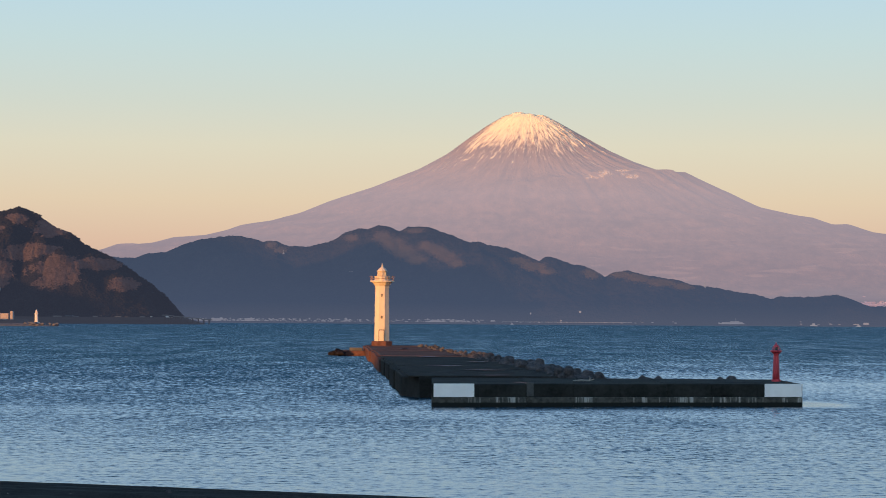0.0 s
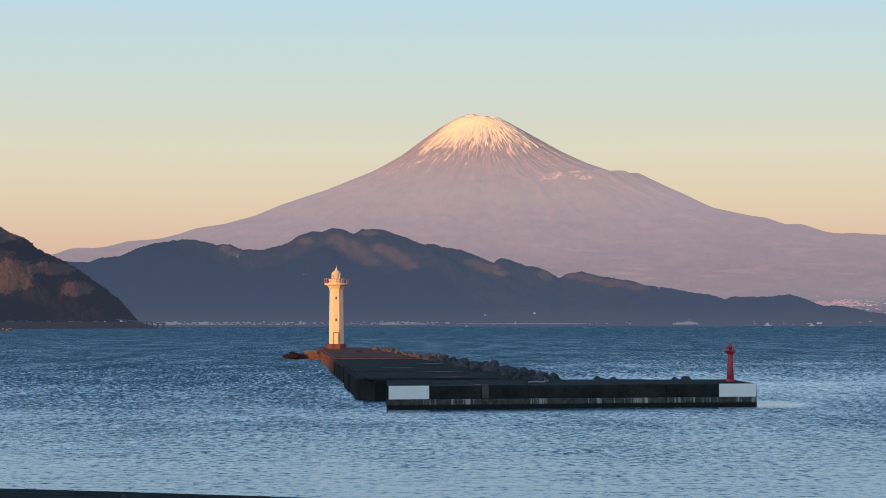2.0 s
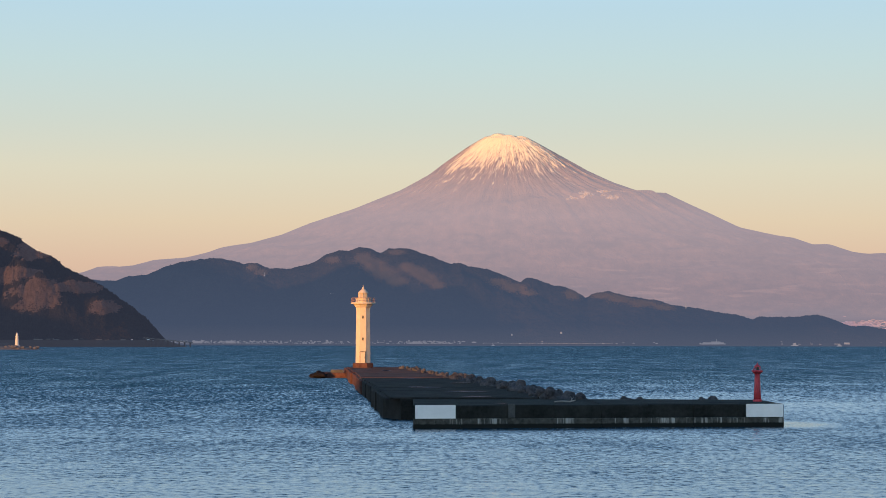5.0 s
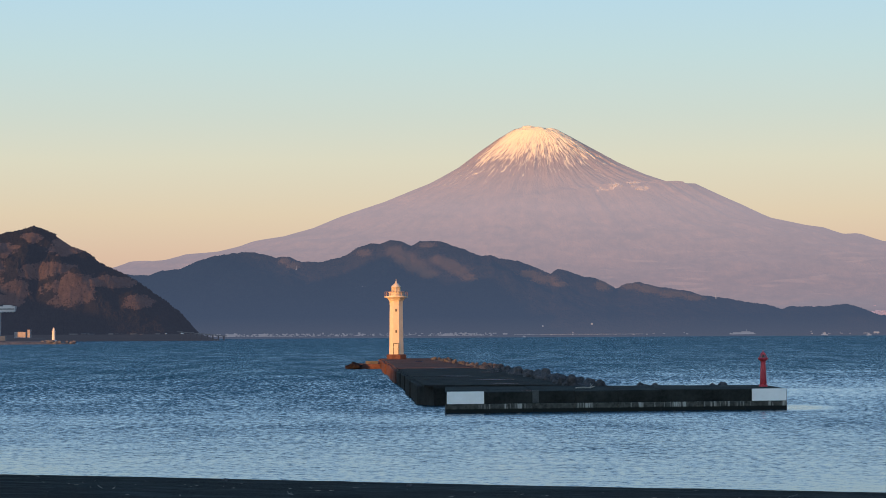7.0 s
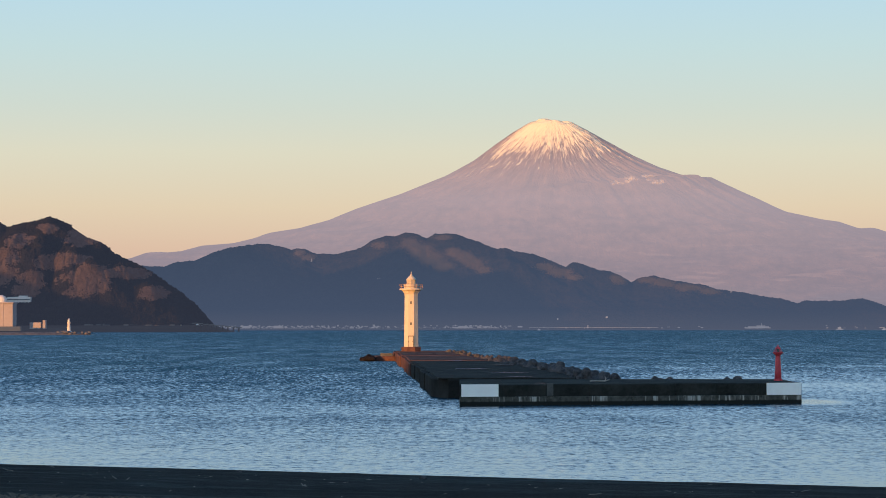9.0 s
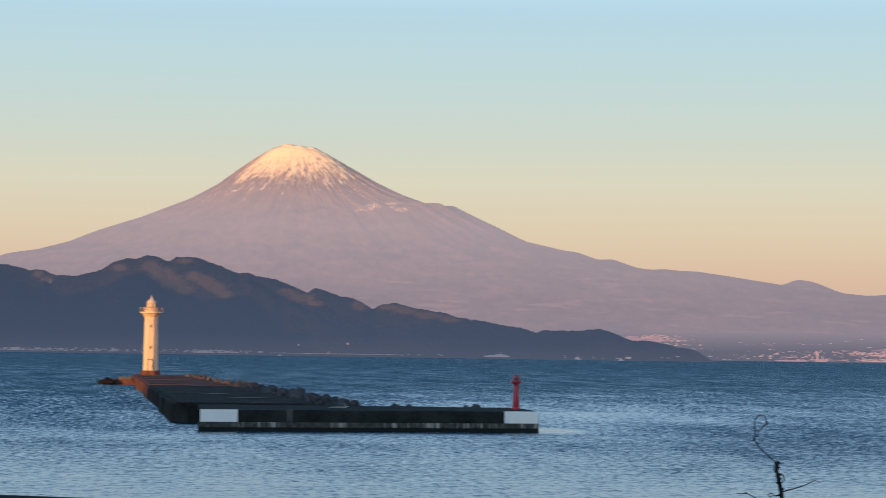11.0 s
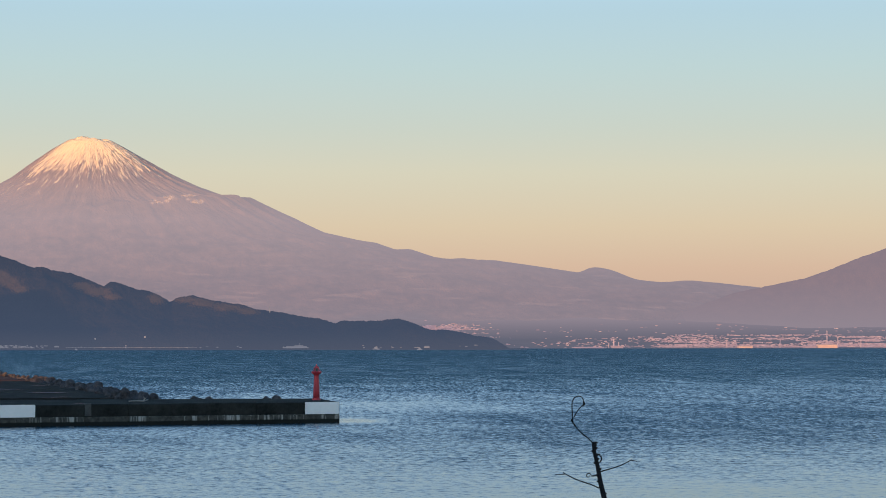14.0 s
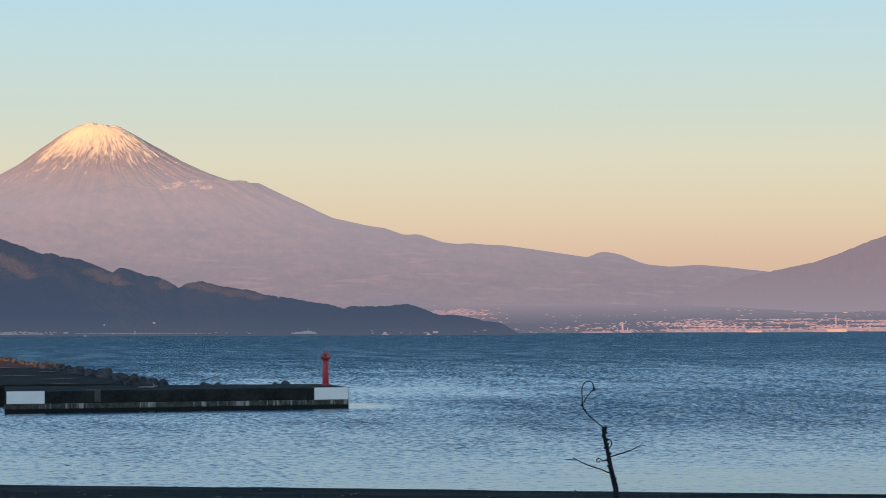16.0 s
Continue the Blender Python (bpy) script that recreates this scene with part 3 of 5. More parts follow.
def build_fuji():
    left = [(0, 380), (23, 379), (44, 374), (74, 356), (107, 333), (146, 304), (197, 276), (279, 243), (358, 217), (407, 197), (462, 182), (516, 173.5), (542, 164), (581, 155), (637, 151), (667, 143), (701, 135.5), (719, 138), (736, 139), (766, 128), (830, 118), (1100, 95), (1700, 40)]
    right = [(0, 380), (28, 376), (58, 360), (89, 342), (142, 313), (190, 292), (230, 278), (250, 274), (282, 274), (291, 270), (333, 250), (418, 211), (481, 198), (512, 193.5), (549, 181), (575, 182.5), (627, 166), (691, 163), (733, 163), (787, 156), (894, 140.5), (934, 136.5), (970, 132), (1000, 128), (1055, 123), (1120, 124.5), (1173, 121), (1238, 114), (1700, 90), (2300, 50)]
    az = np.linspace(0, 2 * math.pi, 541)
    rr = np.concatenate([np.linspace(1, 420, 120)[:-1], np.linspace(420, 1250, 100)[:-1], np.linspace(1250, 2300, 20)])
    A, R = np.meshgrid(az, rr)
    side = smooth(-0.75, 0.75, np.cos(A))
    zl, zr = np.interp(R, *np.array(left).T), np.interp(R, *np.array(right).T)
    Z = zl * (1 - side) + zr * side
    gully = fractal(A * 14 / math.pi * 3, R / 260, 4, 4, 0.6)
    front = smooth(0.12, 0.55, -np.sin(A))
    Z += gully * (4 + 9 * front) * smooth(18, 130, R) * (1 - smooth(330, 800, R))
    Z += fractal(R * np.cos(A) / 60, R * np.sin(A) / 60, 6, 5) * (1.6 + 8 * front) + fractal(R * np.cos(A) / 110, R * np.sin(A) / 90, 16, 4) * 14 * smooth(300, 600, R) * front
    # crater rim
    Z += np.where(R < 30, 1.6 * np.cos(A - math.pi) + 1.0 * np.cos(A * 5 + 1) - 5 * smooth(22, 4, R), 0)
    Z += 13.5 * np.exp(-np.abs((R * np.cos(A) - 930) / np.where(R * np.cos(A) < 930, 26, 44)) ** 3 - (R * np.sin(A) / 260) ** 2) * (np.cos(A) > 0)
    X, Y = 175 + R * np.cos(A), 4400 + R * np.sin(A) * np.where(np.sin(A) < 0, 0.40, 0.20)
    Z *= (smooth(3880, 4260, Y) * 0.985 + 0.015) * np.minimum(1, Y / 4400)
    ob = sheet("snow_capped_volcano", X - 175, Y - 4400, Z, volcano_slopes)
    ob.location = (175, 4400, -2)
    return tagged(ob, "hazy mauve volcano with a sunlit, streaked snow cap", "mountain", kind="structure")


ground = build_ground()
sea = build_sea()
build_fuji()
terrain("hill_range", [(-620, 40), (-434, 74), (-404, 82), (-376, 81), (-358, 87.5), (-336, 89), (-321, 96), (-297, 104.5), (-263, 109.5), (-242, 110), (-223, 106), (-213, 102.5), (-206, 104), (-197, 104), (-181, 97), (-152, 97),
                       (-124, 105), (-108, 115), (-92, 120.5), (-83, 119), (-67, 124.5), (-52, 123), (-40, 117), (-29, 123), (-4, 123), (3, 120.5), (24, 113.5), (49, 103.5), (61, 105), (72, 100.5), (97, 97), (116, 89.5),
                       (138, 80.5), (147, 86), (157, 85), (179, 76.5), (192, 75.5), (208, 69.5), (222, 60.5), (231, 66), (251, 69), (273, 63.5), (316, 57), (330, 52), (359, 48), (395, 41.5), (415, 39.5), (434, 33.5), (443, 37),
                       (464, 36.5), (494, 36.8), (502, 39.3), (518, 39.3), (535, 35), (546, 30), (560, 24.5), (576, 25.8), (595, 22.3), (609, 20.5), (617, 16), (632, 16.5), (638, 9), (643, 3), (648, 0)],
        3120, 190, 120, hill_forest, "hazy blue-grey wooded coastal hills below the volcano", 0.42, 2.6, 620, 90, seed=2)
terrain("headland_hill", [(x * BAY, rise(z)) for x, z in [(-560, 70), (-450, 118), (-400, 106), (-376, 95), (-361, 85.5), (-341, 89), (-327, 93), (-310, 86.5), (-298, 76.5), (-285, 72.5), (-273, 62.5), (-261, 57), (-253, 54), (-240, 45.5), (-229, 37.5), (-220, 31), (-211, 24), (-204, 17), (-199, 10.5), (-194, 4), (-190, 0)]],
        1950 * BAY, 130 * BAY, 120 * BAY, near_forest, "steep wooded headland with brown patches in low sun", 0.5, 3.4, 420, 110, seed=5,
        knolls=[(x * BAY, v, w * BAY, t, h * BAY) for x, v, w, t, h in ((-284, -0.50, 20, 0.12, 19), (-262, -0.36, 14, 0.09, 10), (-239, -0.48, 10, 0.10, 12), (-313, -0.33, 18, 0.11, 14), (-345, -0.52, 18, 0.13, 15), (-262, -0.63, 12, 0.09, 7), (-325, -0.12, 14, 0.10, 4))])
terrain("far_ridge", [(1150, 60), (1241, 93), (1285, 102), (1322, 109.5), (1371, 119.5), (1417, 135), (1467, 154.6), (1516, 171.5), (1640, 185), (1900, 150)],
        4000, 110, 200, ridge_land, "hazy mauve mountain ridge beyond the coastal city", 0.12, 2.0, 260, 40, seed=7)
# unseen dune, added to shade the quay and the near breakwater
terrain("unseen_shade_dune", [(-360, 5), (-330, 15), (-280, 20), (-230, 20), (-190, 20.5), (-150, 20), (-110, 19.5), (-80, 19), (-60, 18), (-46, 15), (-38, 7), (-33, 1)],
        84, 26, 26, near_forest, "unseen wooded dune added to shade the beach and quay", 0.15, 1.6, 200, 24, power=2.0, seed=8)
# unseen mountains, added to shade the lower slopes of headland and hills
terrain("unseen_shade_ridge", [(x * BAY, z * BAY) for x, z in [(-1750, 120), (-1500, 165), (-1390, 186), (-1280, 168), (-1160, 178), (-1050, 146), (-960, 152), (-860, 118), (-780, 112), (-700, 88), (-640, 72), (-590, 55), (-530, 43), (-480, 18), (-462, 0)]],
        1500 * BAY, 200 * BAY, 200 * BAY, near_forest, "unseen wooded mountains added to shade the headland and coast", 0.3, 3.0, 260, 40, seed=12)
# thin unseen ridge, added to shade the far coast town
terrain("unseen_shade_ridge", [(-2040, 0), (-2010, 150), (-1930, 224), (-1840, 230), (-1780, 222), (-1752, 120), (-1745, 0)],
        0, 60, 60, near_forest, "unseen wooded mountains added to shade the headland and coast", 0.1, 3.0, 160, 30, power=2.0, seed=14)
# second unseen dune, added to shade the beach and the sapling
terrain("unseen_shade_dune", [(-420, 6), (-380, 18), (-280, 21), (-180, 20), (-90, 21), (-20, 20), (60, 19), (110, 14), (140, 4)],
        -75, 30, 30, near_forest, "unseen wooded dune added to shade the beach and quay", 0.15, 1.6, 200, 24, power=2.0, seed=9)


# ---- the breakwater ----
def arm_left(y):
    return -2.4 - 0.0430 * (y - 248.5)


def arm_right(y):
    return 14.6 - 0.0605 * (y - 245)


DECK = 1.96


def build_breakwater():
    base = thing("breakwater", (0, 0, 0), "long dark concrete breakwater with a landing quay", "breakwater")
    rnd = random.Random(4)
    # long arm: caisson after caisson, each a little out of line
    ys = [247.6, 262, 278, 295, 312, 330, 349, 368, 388, 408, 430, 452, 474, 492, 507]
    for k, (a, b) in enumerate(zip(ys, ys[1:])):
        o = rnd.uniform(-0.25, 0.25)
        h = DECK - 0.012 * k + rnd.uniform(-0.05, 0.04)
        bm = bmesh.new()
        corner = [(arm_left(a + 6) + o, a + 6), (arm_left(a) + 1.4, a + 0.06)] if k == 0 else [(arm_left(a) + o, a + 0.06)]
        block(bm, corner + [(arm_right(a), a + 0.06), (arm_right(b), b - 0.06), (arm_left(b) + o, b - 0.06)], -3.0, h, 0.12, k)
        # near caissons coloured as shaded, far ones as reddened by low sun
        part("caisson", bm, concrete_sunlit if k > 5 else shaded_caisson, base)
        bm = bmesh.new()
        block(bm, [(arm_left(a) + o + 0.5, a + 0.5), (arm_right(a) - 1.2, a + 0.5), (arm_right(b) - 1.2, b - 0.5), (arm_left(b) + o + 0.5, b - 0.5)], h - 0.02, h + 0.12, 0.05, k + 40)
        part("deck_slab", bm, concrete_sunlit if k > 6 else deck_shaded, base)
    # landing quay across the near end
    n = 8
    x0, y0, x1, y1 = 0.15, 224.6, 32.5, 231.0
    for k in range(n):
        a, b = k / n, (k + 1) / n
        xa, xb = x0 + (x1 - x0) * a + 0.012, x0 + (x1 - x0) * b - 0.012
        ya, yb = y0 + (y1 - y0) * a, y0 + (y1 - y0) * b
        off = rnd.uniform(-0.06, 0.06)
        bm = bmesh.new()
        block(bm, [(xa, ya + off), (xb, yb + off), (xb, 246.6), (xa, 246.6)], 0.78, DECK - 0.04 + rnd.uniform(-0.03, 0.03), 0.08, k + 80)
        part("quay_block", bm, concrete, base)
        bm = bmesh.new()
        block(bm, [(xa, ya + off - 0.12), (xb, yb + off - 0.12), (xb, 246.5), (xa, 246.5)], -3.0, 0.775, 0.05, k + 120)
        part("quay_footing", bm, streaked, base)
    bm = bmesh.new()
    block(bm, [(8.25, y0 + 1.5), (8.85, y0 + 1.62), (8.85, y0 + 2.6), (8.25, y0 + 2.6)], 0.85, 2.0, 0.03)
    part("repair_strip", bm, patch_grey, base, "pale patched strip of newer concrete")
    def front(x):
        return y0 + (y1 - y0) * (x - x0) / (x1 - x0)
    for a, b in ((0.32, 3.75), (29.1, 32.42)):
        bm = bmesh.new()
        block(bm, [(a, front(a) - 0.2), (b, front(b) - 0.2), (b, front(b) - 0.07), (a, front(a) - 0.07)], 0.80, DECK - 0.02, 0.01)
        part("white_board", bm, panel_white, base, "plain white painted board")
    return base


def build_lighthouse():
    top = thing("lighthouse", (-9.5, 497, DECK - 0.06), "tall white octagonal lighthouse glowing orange in low sun", "lighthouse")
    spin = math.pi / 8
    part("plinth", ring_solid(bmesh.new(), [(2.15, -0.4), (2.15, 0.85), (2.0, 0.95)], 8, spin=spin), concrete_sunlit, top, "brown weathered concrete plinth")
    part("tower", ring_solid(bmesh.new(), [(1.56, 0.95), (1.49, 6), (1.42, 10.9), (1.48, 11.5), (1.85, 12.0), (2.2, 12.25)], 8, spin=spin), white_paint, top)
    part("balcony", ring_solid(bmesh.new(), [(2.35, 12.25), (2.4, 12.3), (2.4, 12.5), (2.3, 12.55)], 16), white_paint, top)
    rail = bmesh.new()
    for z in (12.95, 13.4):
        tube(rail, [(2.3 * math.cos(a), 2.3 * math.sin(a), z) for a in np.linspace(0, 2 * math.pi, 25)], [0.035] * 25, 5)
    part("railing", rail, sunlit_rail, top, "railing coloured red-brown as by low sun")
    for k in range(12):
        a = k * math.pi / 6
        part("post", tube(bmesh.new(), [(2.3 * math.cos(a), 2.3 * math.sin(a), 12.5), (2.3 * math.cos(a), 2.3 * math.sin(a), 13.42)], [0.04, 0.04], 5), sunlit_rail, top)
    part("watch_room", ring_solid(bmesh.new(), [(1.5, 12.5), (1.5, 13.2), (1.6, 13.25), (1.6, 13.35), (1.05, 13.4)], 16), white_paint, top)
    part("lantern_glass", ring_solid(bmesh.new(), [(0.82, 13.4), (0.82, 14.3)], 16), lantern_pane, top)
    for k in range(8):
        a = k * math.pi / 4
        part("glazing_bar", tube(bmesh.new(), [(0.86 * math.cos(a), 0.86 * math.sin(a), 13.4), (0.86 * math.cos(a), 0.86 * math.sin(a), 14.3)], [0.08, 0.08], 6), white_paint, top)
    part("dome", ring_solid(bmesh.new(), [(1.0, 14.28), (1.03, 14.36), (0.84, 14.62), (0.52, 14.92), (0.24, 15.16), (0.16, 15.34)], 16), white_paint, top, smooth_faces=False)
    part("finial", ring_solid(bmesh.new(), [(0.1, 15.24), (0.18, 15.4), (0.06, 15.55), (0.03, 15.95)], 8), white_paint, top)
    for z in (5.25, 9.45):
        face = -1.56 + z * 0.012 + 0.12
        frame_part = part("window", box(bmesh.new(), -0.26, face - 0.05, z - 0.06, 0.22, face + 0.3, z + 0.62), white_paint, top)
        part("pane", box(bmesh.new(), -0.19, face - 0.07, z, 0.15, face + 0.1, z + 0.54), glass_dark, frame_part)
    bm = bmesh.new()
    box(bm, -0.5, -1.62, 0.95, 0.42, -1.2, 3.0)
    door = part("door", bm, white_paint, top, "pale weathered metal door")
    part("handle", tube(bmesh.new(), [(0.3, -1.62, 1.85), (0.3, -1.7, 1.9), (0.3, -1.7, 2.1), (0.3, -1.62, 2.15)], [0.03, 0.03, 0.03, 0.03], 6), dark_metal, door)
    for k in range(9):
        part("rung", tube(bmesh.new(), [(1.72, -0.25, 1.2 + k * 0.5), (1.72, 0.25, 1.2 + k * 0.5)], [0.03, 0.03], 5), dark_metal, top)
    bm = bmesh.new()
    box(bm, -0.62, -1.58, 0.95, 0.54, -1.2, 3.15)
    part("door_frame", bm, dark_metal, top)
    top.matrix_basis = top.matrix_basis @ Matrix.Diagonal((1, 1, 1.022, 1))
    return top


def build_red_light():
    top = thing("harbour_light", (31.4, 239.5, DECK), "slim red harbour light on the quay corner", "harbour light")
    part("foot", ring_solid(bmesh.new(), [(0.42, -0.06), (0.42, 0.12), (0.36, 0.16)], 16), red_paint, top)
    part("shaft", ring_solid(bmesh.new(), [(0.34, 0.12), (0.30, 0.9), (0.24, 2.1), (0.24, 2.3), (0.3, 2.38)], 16), red_paint, top, smooth_faces=True)
    part("gallery", ring_solid(bmesh.new(), [(0.28, 2.32), (0.50, 2.52), (0.52, 2.6), (0.46, 2.64)], 16), red_paint, top)
    part("lamp_house", ring_solid(bmesh.new(), [(0.15, 2.6), (0.16, 2.95), (0.12, 3.0)], 16), glass_dark, top)
    part("roof", ring_solid(bmesh.new(), [(0.26, 2.94), (0.25, 3.02), (0.15, 3.12), (0.05, 3.18), (0.04, 3.3)], 16), red_paint, top)
    for k in range(6):
        a = k * math.pi / 3
        part("bar", tube(bmesh.new(), [(0.4 * math.cos(a), 0.4 * math.sin(a), 2.6), (0.22 * math.cos(a), 0.22 * math.sin(a), 3.0)], [0.03, 0.03], 5), red_paint, top)
    top.matrix_basis = top.matrix_basis @ Matrix.Diagonal((1, 1, 1.055, 1))
    return top


def tetrapod_mesh():
    bm = bmesh.new()
    dirs = [Vector((0, 0, 1))] + [Vector((math.cos(a) * 0.943, math.sin(a) * 0.943, -0.333)) for a in (0, 2.0944, 4.18879)]
    for d in dirs:
        tube(bm, [(0, 0, 0), tuple(d * 0.35), tuple(d * 0.82), tuple(d * 1.0)], [0.48, 0.56, 0.46, 0.30], 10)
    return bm


def build_tetrapods():
    first = part("tetrapod", tetrapod_mesh(), stone)
    tagged(first, "weathered concrete tetrapod piled beside the breakwater", "tetrapod", "tetrapods beside the breakwater")
    rnd = random.Random(11)
    spots = []
    y = 248.0
    while y < 498:
        for lane, z in ((-1.4, 1.75), (0.0, 1.6), (1.5, 1.3), (3.0, 0.6), (4.3, 0.0)):
            spots.append((arm_right(y) + lane + rnd.uniform(-0.6, 0.6), y + rnd.uniform(-0.8, 0.8), z + rnd.uniform(-0.3, 0.25)))
        y += 1.9 + (y - 248) * 0.008
    spots = [(x, y, z + rnd.uniform(-0.25, 0.22)) for x, y, z in spots if rnd.random() < 0.66]
    spots += [(19.4, 248.4, 1.3), (20.3, 248.6, 1.6), (21.3, 248.8, 1.3), (27.6, 248.6, 1.6), (28.4, 248.9, 1.1)]
    for k, (x, y, z) in enumerate(spots):
        m = pose(x, y, z, rnd.uniform(0, 360), rnd.uniform(0, 360), rnd.uniform(0, 360)) @ Matrix.Scale(rnd.uniform(0.6, 1.3) if y < 310 else rnd.uniform(0.5, 1.05) if y < 390 else rnd.uniform(0.4, 0.8), 4)
        if k == 0:
            first.matrix_basis = m
        else:
            copy_thing(first, m)


def rock_mesh(seed, size):
    bm = bmesh.new()
    bmesh.ops.create_icosphere(bm, subdivisions=2, radius=size)
    for v in bm.verts:
        v.co *= 1 + 0.55 * noise.noise(v.co * (1.3 / size) + Vector((seed * 3.1, 0, 0)))
        v.co.z *= 0.7
    return bm


def build_tip():
    landing = thing("landing_stage", (0, 0, 0), "low sunlit concrete landing stage at the breakwater head", "landing stage")
    part("platform", block(bmesh.new(), [(-16.9, 487), (-12.4, 487), (-13.4, 503), (-17.9, 503)], -2.5, 1.05, 0.1), concrete_sunlit, landing)
    part("parapet", block(bmesh.new(), [(-15.6, 490), (-13.1, 490), (-13.1, 491.2), (-15.6, 491.2)], 1.04, 1.62, 0.06), patch_grey, landing, "pale painted parapet")
    rnd = random.Random(3)
    for k in range(12):
        s, out = rnd.uniform(0.5, 1.0), rnd.random()
        ob = part("boulder", rock_mesh(k, s), dark_rock)
        ob.location = (-17.0 - 2.1 * out, 489 + rnd.uniform(-4, 6), 0.1 + (1.1 - abs(out - 0.35) * 1.6) * rnd.uniform(0.3, 1.0))
        tagged(ob, "dark rough boulder at the breakwater head", "boulder", "boulders at the breakwater head")


def build_twig():
    bush = thing("dead_sapling", (3.17, 13.0, 5.25), "bare dead sapling with a looped wiry tip", "sapling")
    def at(x, z, dy=0.0):
        return (x - 3.17, dy, z - 5.25)
    def bent(points, thick, steps=4):
        """A wiry shoot, rounded between its points."""
        p = [Vector(q) for q in (points[0], *points, points[-1])]
        curve = [0.5 * (2 * b + (c - a) * u + (2 * a - 5 * b + 4 * c - d) * u * u + (3 * b - a - 3 * c + d) * u ** 3)
                 for a, b, c, d in zip(p, p[1:], p[2:], p[3:]) for u in np.arange(steps) / steps] + [p[-1]]
        return tube(bmesh.new(), [tuple(q) for q in curve], [thick * (1.15 - 0.3 * k / len(curve)) for k in range(len(curve))], 6)
    def ring(x, z, r):
        return bent([at(x + r * math.cos(a), z + r * math.sin(a), 0.004 * a) for a in np.linspace(0.2, 6.1, 9)], 0.003, 2)
    stem = [at(3.30, 5.15), at(3.265, 5.8, 0.03), at(3.212, 6.61), at(3.185, 6.72), at(3.165, 6.83), at(3.148, 6.90), at(3.143, 6.945)]
    part("stem", tube(bmesh.new(), stem, [0.030, 0.024, 0.016, 0.0135, 0.011, 0.0105, 0.008], 8), bark, bush)
    # knots and broken buds on the stem
    rnd = random.Random(6)
    for k in range(13):
        f = 2 + 4 * (k + 0.5) / 13
        i = int(f)
        p = Vector(stem[i]).lerp(Vector(stem[min(i + 1, 6)]), f - i)
        a = rnd.choice((0, math.pi)) + rnd.uniform(-0.5, 0.5)
        q = p + Vector((math.cos(a), math.sin(a) * 0.5, 0.25)) * rnd.uniform(0.014, 0.024)
        part("knot", tube(bmesh.new(), [tuple(p), tuple(p.lerp(q, 0.6)), tuple(q)], [0.009, 0.008, 0.004], 6), bark, bush)
    part("tip_shoot", bent([at(3.143, 6.94), at(3.118, 6.965), at(3.08, 6.995), at(3.045, 7.03), at(3.030, 7.055), at(3.027, 7.10), at(3.025, 7.155), at(3.036, 7.185), at(3.055, 7.197),
                            at(3.078, 7.193), at(3.090, 7.172), at(3.088, 7.152), at(3.068, 7.132), at(3.050, 7.108), at(3.034, 7.078)], 0.003), bark, bush)
    part("bud", bent([at(3.090, 7.165), at(3.094, 7.152), at(3.083, 7.142)], 0.005), bark, bush)
    part("bud", bent([at(3.026, 7.072), at(3.022, 7.066), at(3.027, 7.058)], 0.005), bark, bush)
    part("bud", bent([at(3.036, 7.046), at(3.044, 7.036)], 0.0045), bark, bush)
    part("side_shoot", bent([at(3.175, 6.782), at(3.23, 6.797), at(3.30, 6.818), at(3.36, 6.848)], 0.0033), bark, bush)
    part("side_shoot", bent([at(3.355, 6.846), at(3.375, 6.842), at(3.388, 6.838)], 0.002), bark, bush)
    part("side_shoot", bent([at(3.175, 6.695), at(3.13, 6.715), at(3.05, 6.742), at(2.99, 6.772), at(2.975, 6.782)], 0.0033), bark, bush)
    part("side_shoot", bent([at(2.985, 6.773), at(2.95, 6.771), at(2.93, 6.773)], 0.002), bark, bush)
    part("curl", bent([at(3.17, 6.772), at(3.15, 6.762), at(3.132, 6.762)], 0.004), bark, bush)
    part("curl", ring(3.120, 6.765, 0.011), bark, bush)
    part("thorn", bent([at(3.16, 6.88), at(3.182, 6.875), at(3.19, 6.85), at(3.172, 6.828)], 0.0042), bark, bush)
    part("curl", ring(3.158, 6.937, 0.010), bark, bush)


build_breakwater()
build_lighthouse()
build_red_light()
build_tetrapods()
build_tip()
build_twig()


# ---- far shores, towns and boats ----
def far_box(bm, x, y, z0, w, d, h, roof=0.0):
    """A small building; roof: height of a gabled roof."""
    x0, x1, y0, y1 = x - w / 2, x + w / 2, y - d / 2, y + d / 2
    block(bm, [(x0, y0), (x1, y0), (x1, y1), (x0, y1)], z0, z0 + h, min(w, d, h) * 0.06)
    if roof:
        a = [bm.verts.new(c) for c in ((x0, y0, z0 + h), (x1, y0, z0 + h), (x1, y1, z0 + h), (x0, y1, z0 + h))]
        r = [bm.verts.new((x0, y, z0 + h + roof)), bm.verts.new((x1, y, z0 + h + roof))]
        bm.faces.new((a[0], a[1], r[1], r[0]))
        bm.faces.new((a[2], a[3], r[0], r[1]))
        bm.faces.new((a[1], a[2], r[1]))
        bm.faces.new((a[3], a[0], r[0]))
    return bm


def shore_strip(name, x0, x1, y0, y1, height, mat, label, seed, nx=160):
    xs, vs = np.linspace(x0, x1, nx), np.linspace(0, 1, 14)
    X, V = np.meshgrid(xs, vs)
    edge = 1 - smooth(0.86, 1.0, np.abs((X - (x0 + x1) / 2) / ((x1 - x0) / 2)))
    Y = y0 + (y1 - y0) * V + 8 * fractal(X / 25, V * 0, seed, 3)
    Z = (height * smooth(0, 0.25, V) + 0.5 * fractal(X / 6, V * 6, seed, 3)) * edge - 1.2 * (1 - smooth(0, 0.08, V))
    return tagged(sheet(name, X, Y, Z, mat), label, "shore", kind="structure")


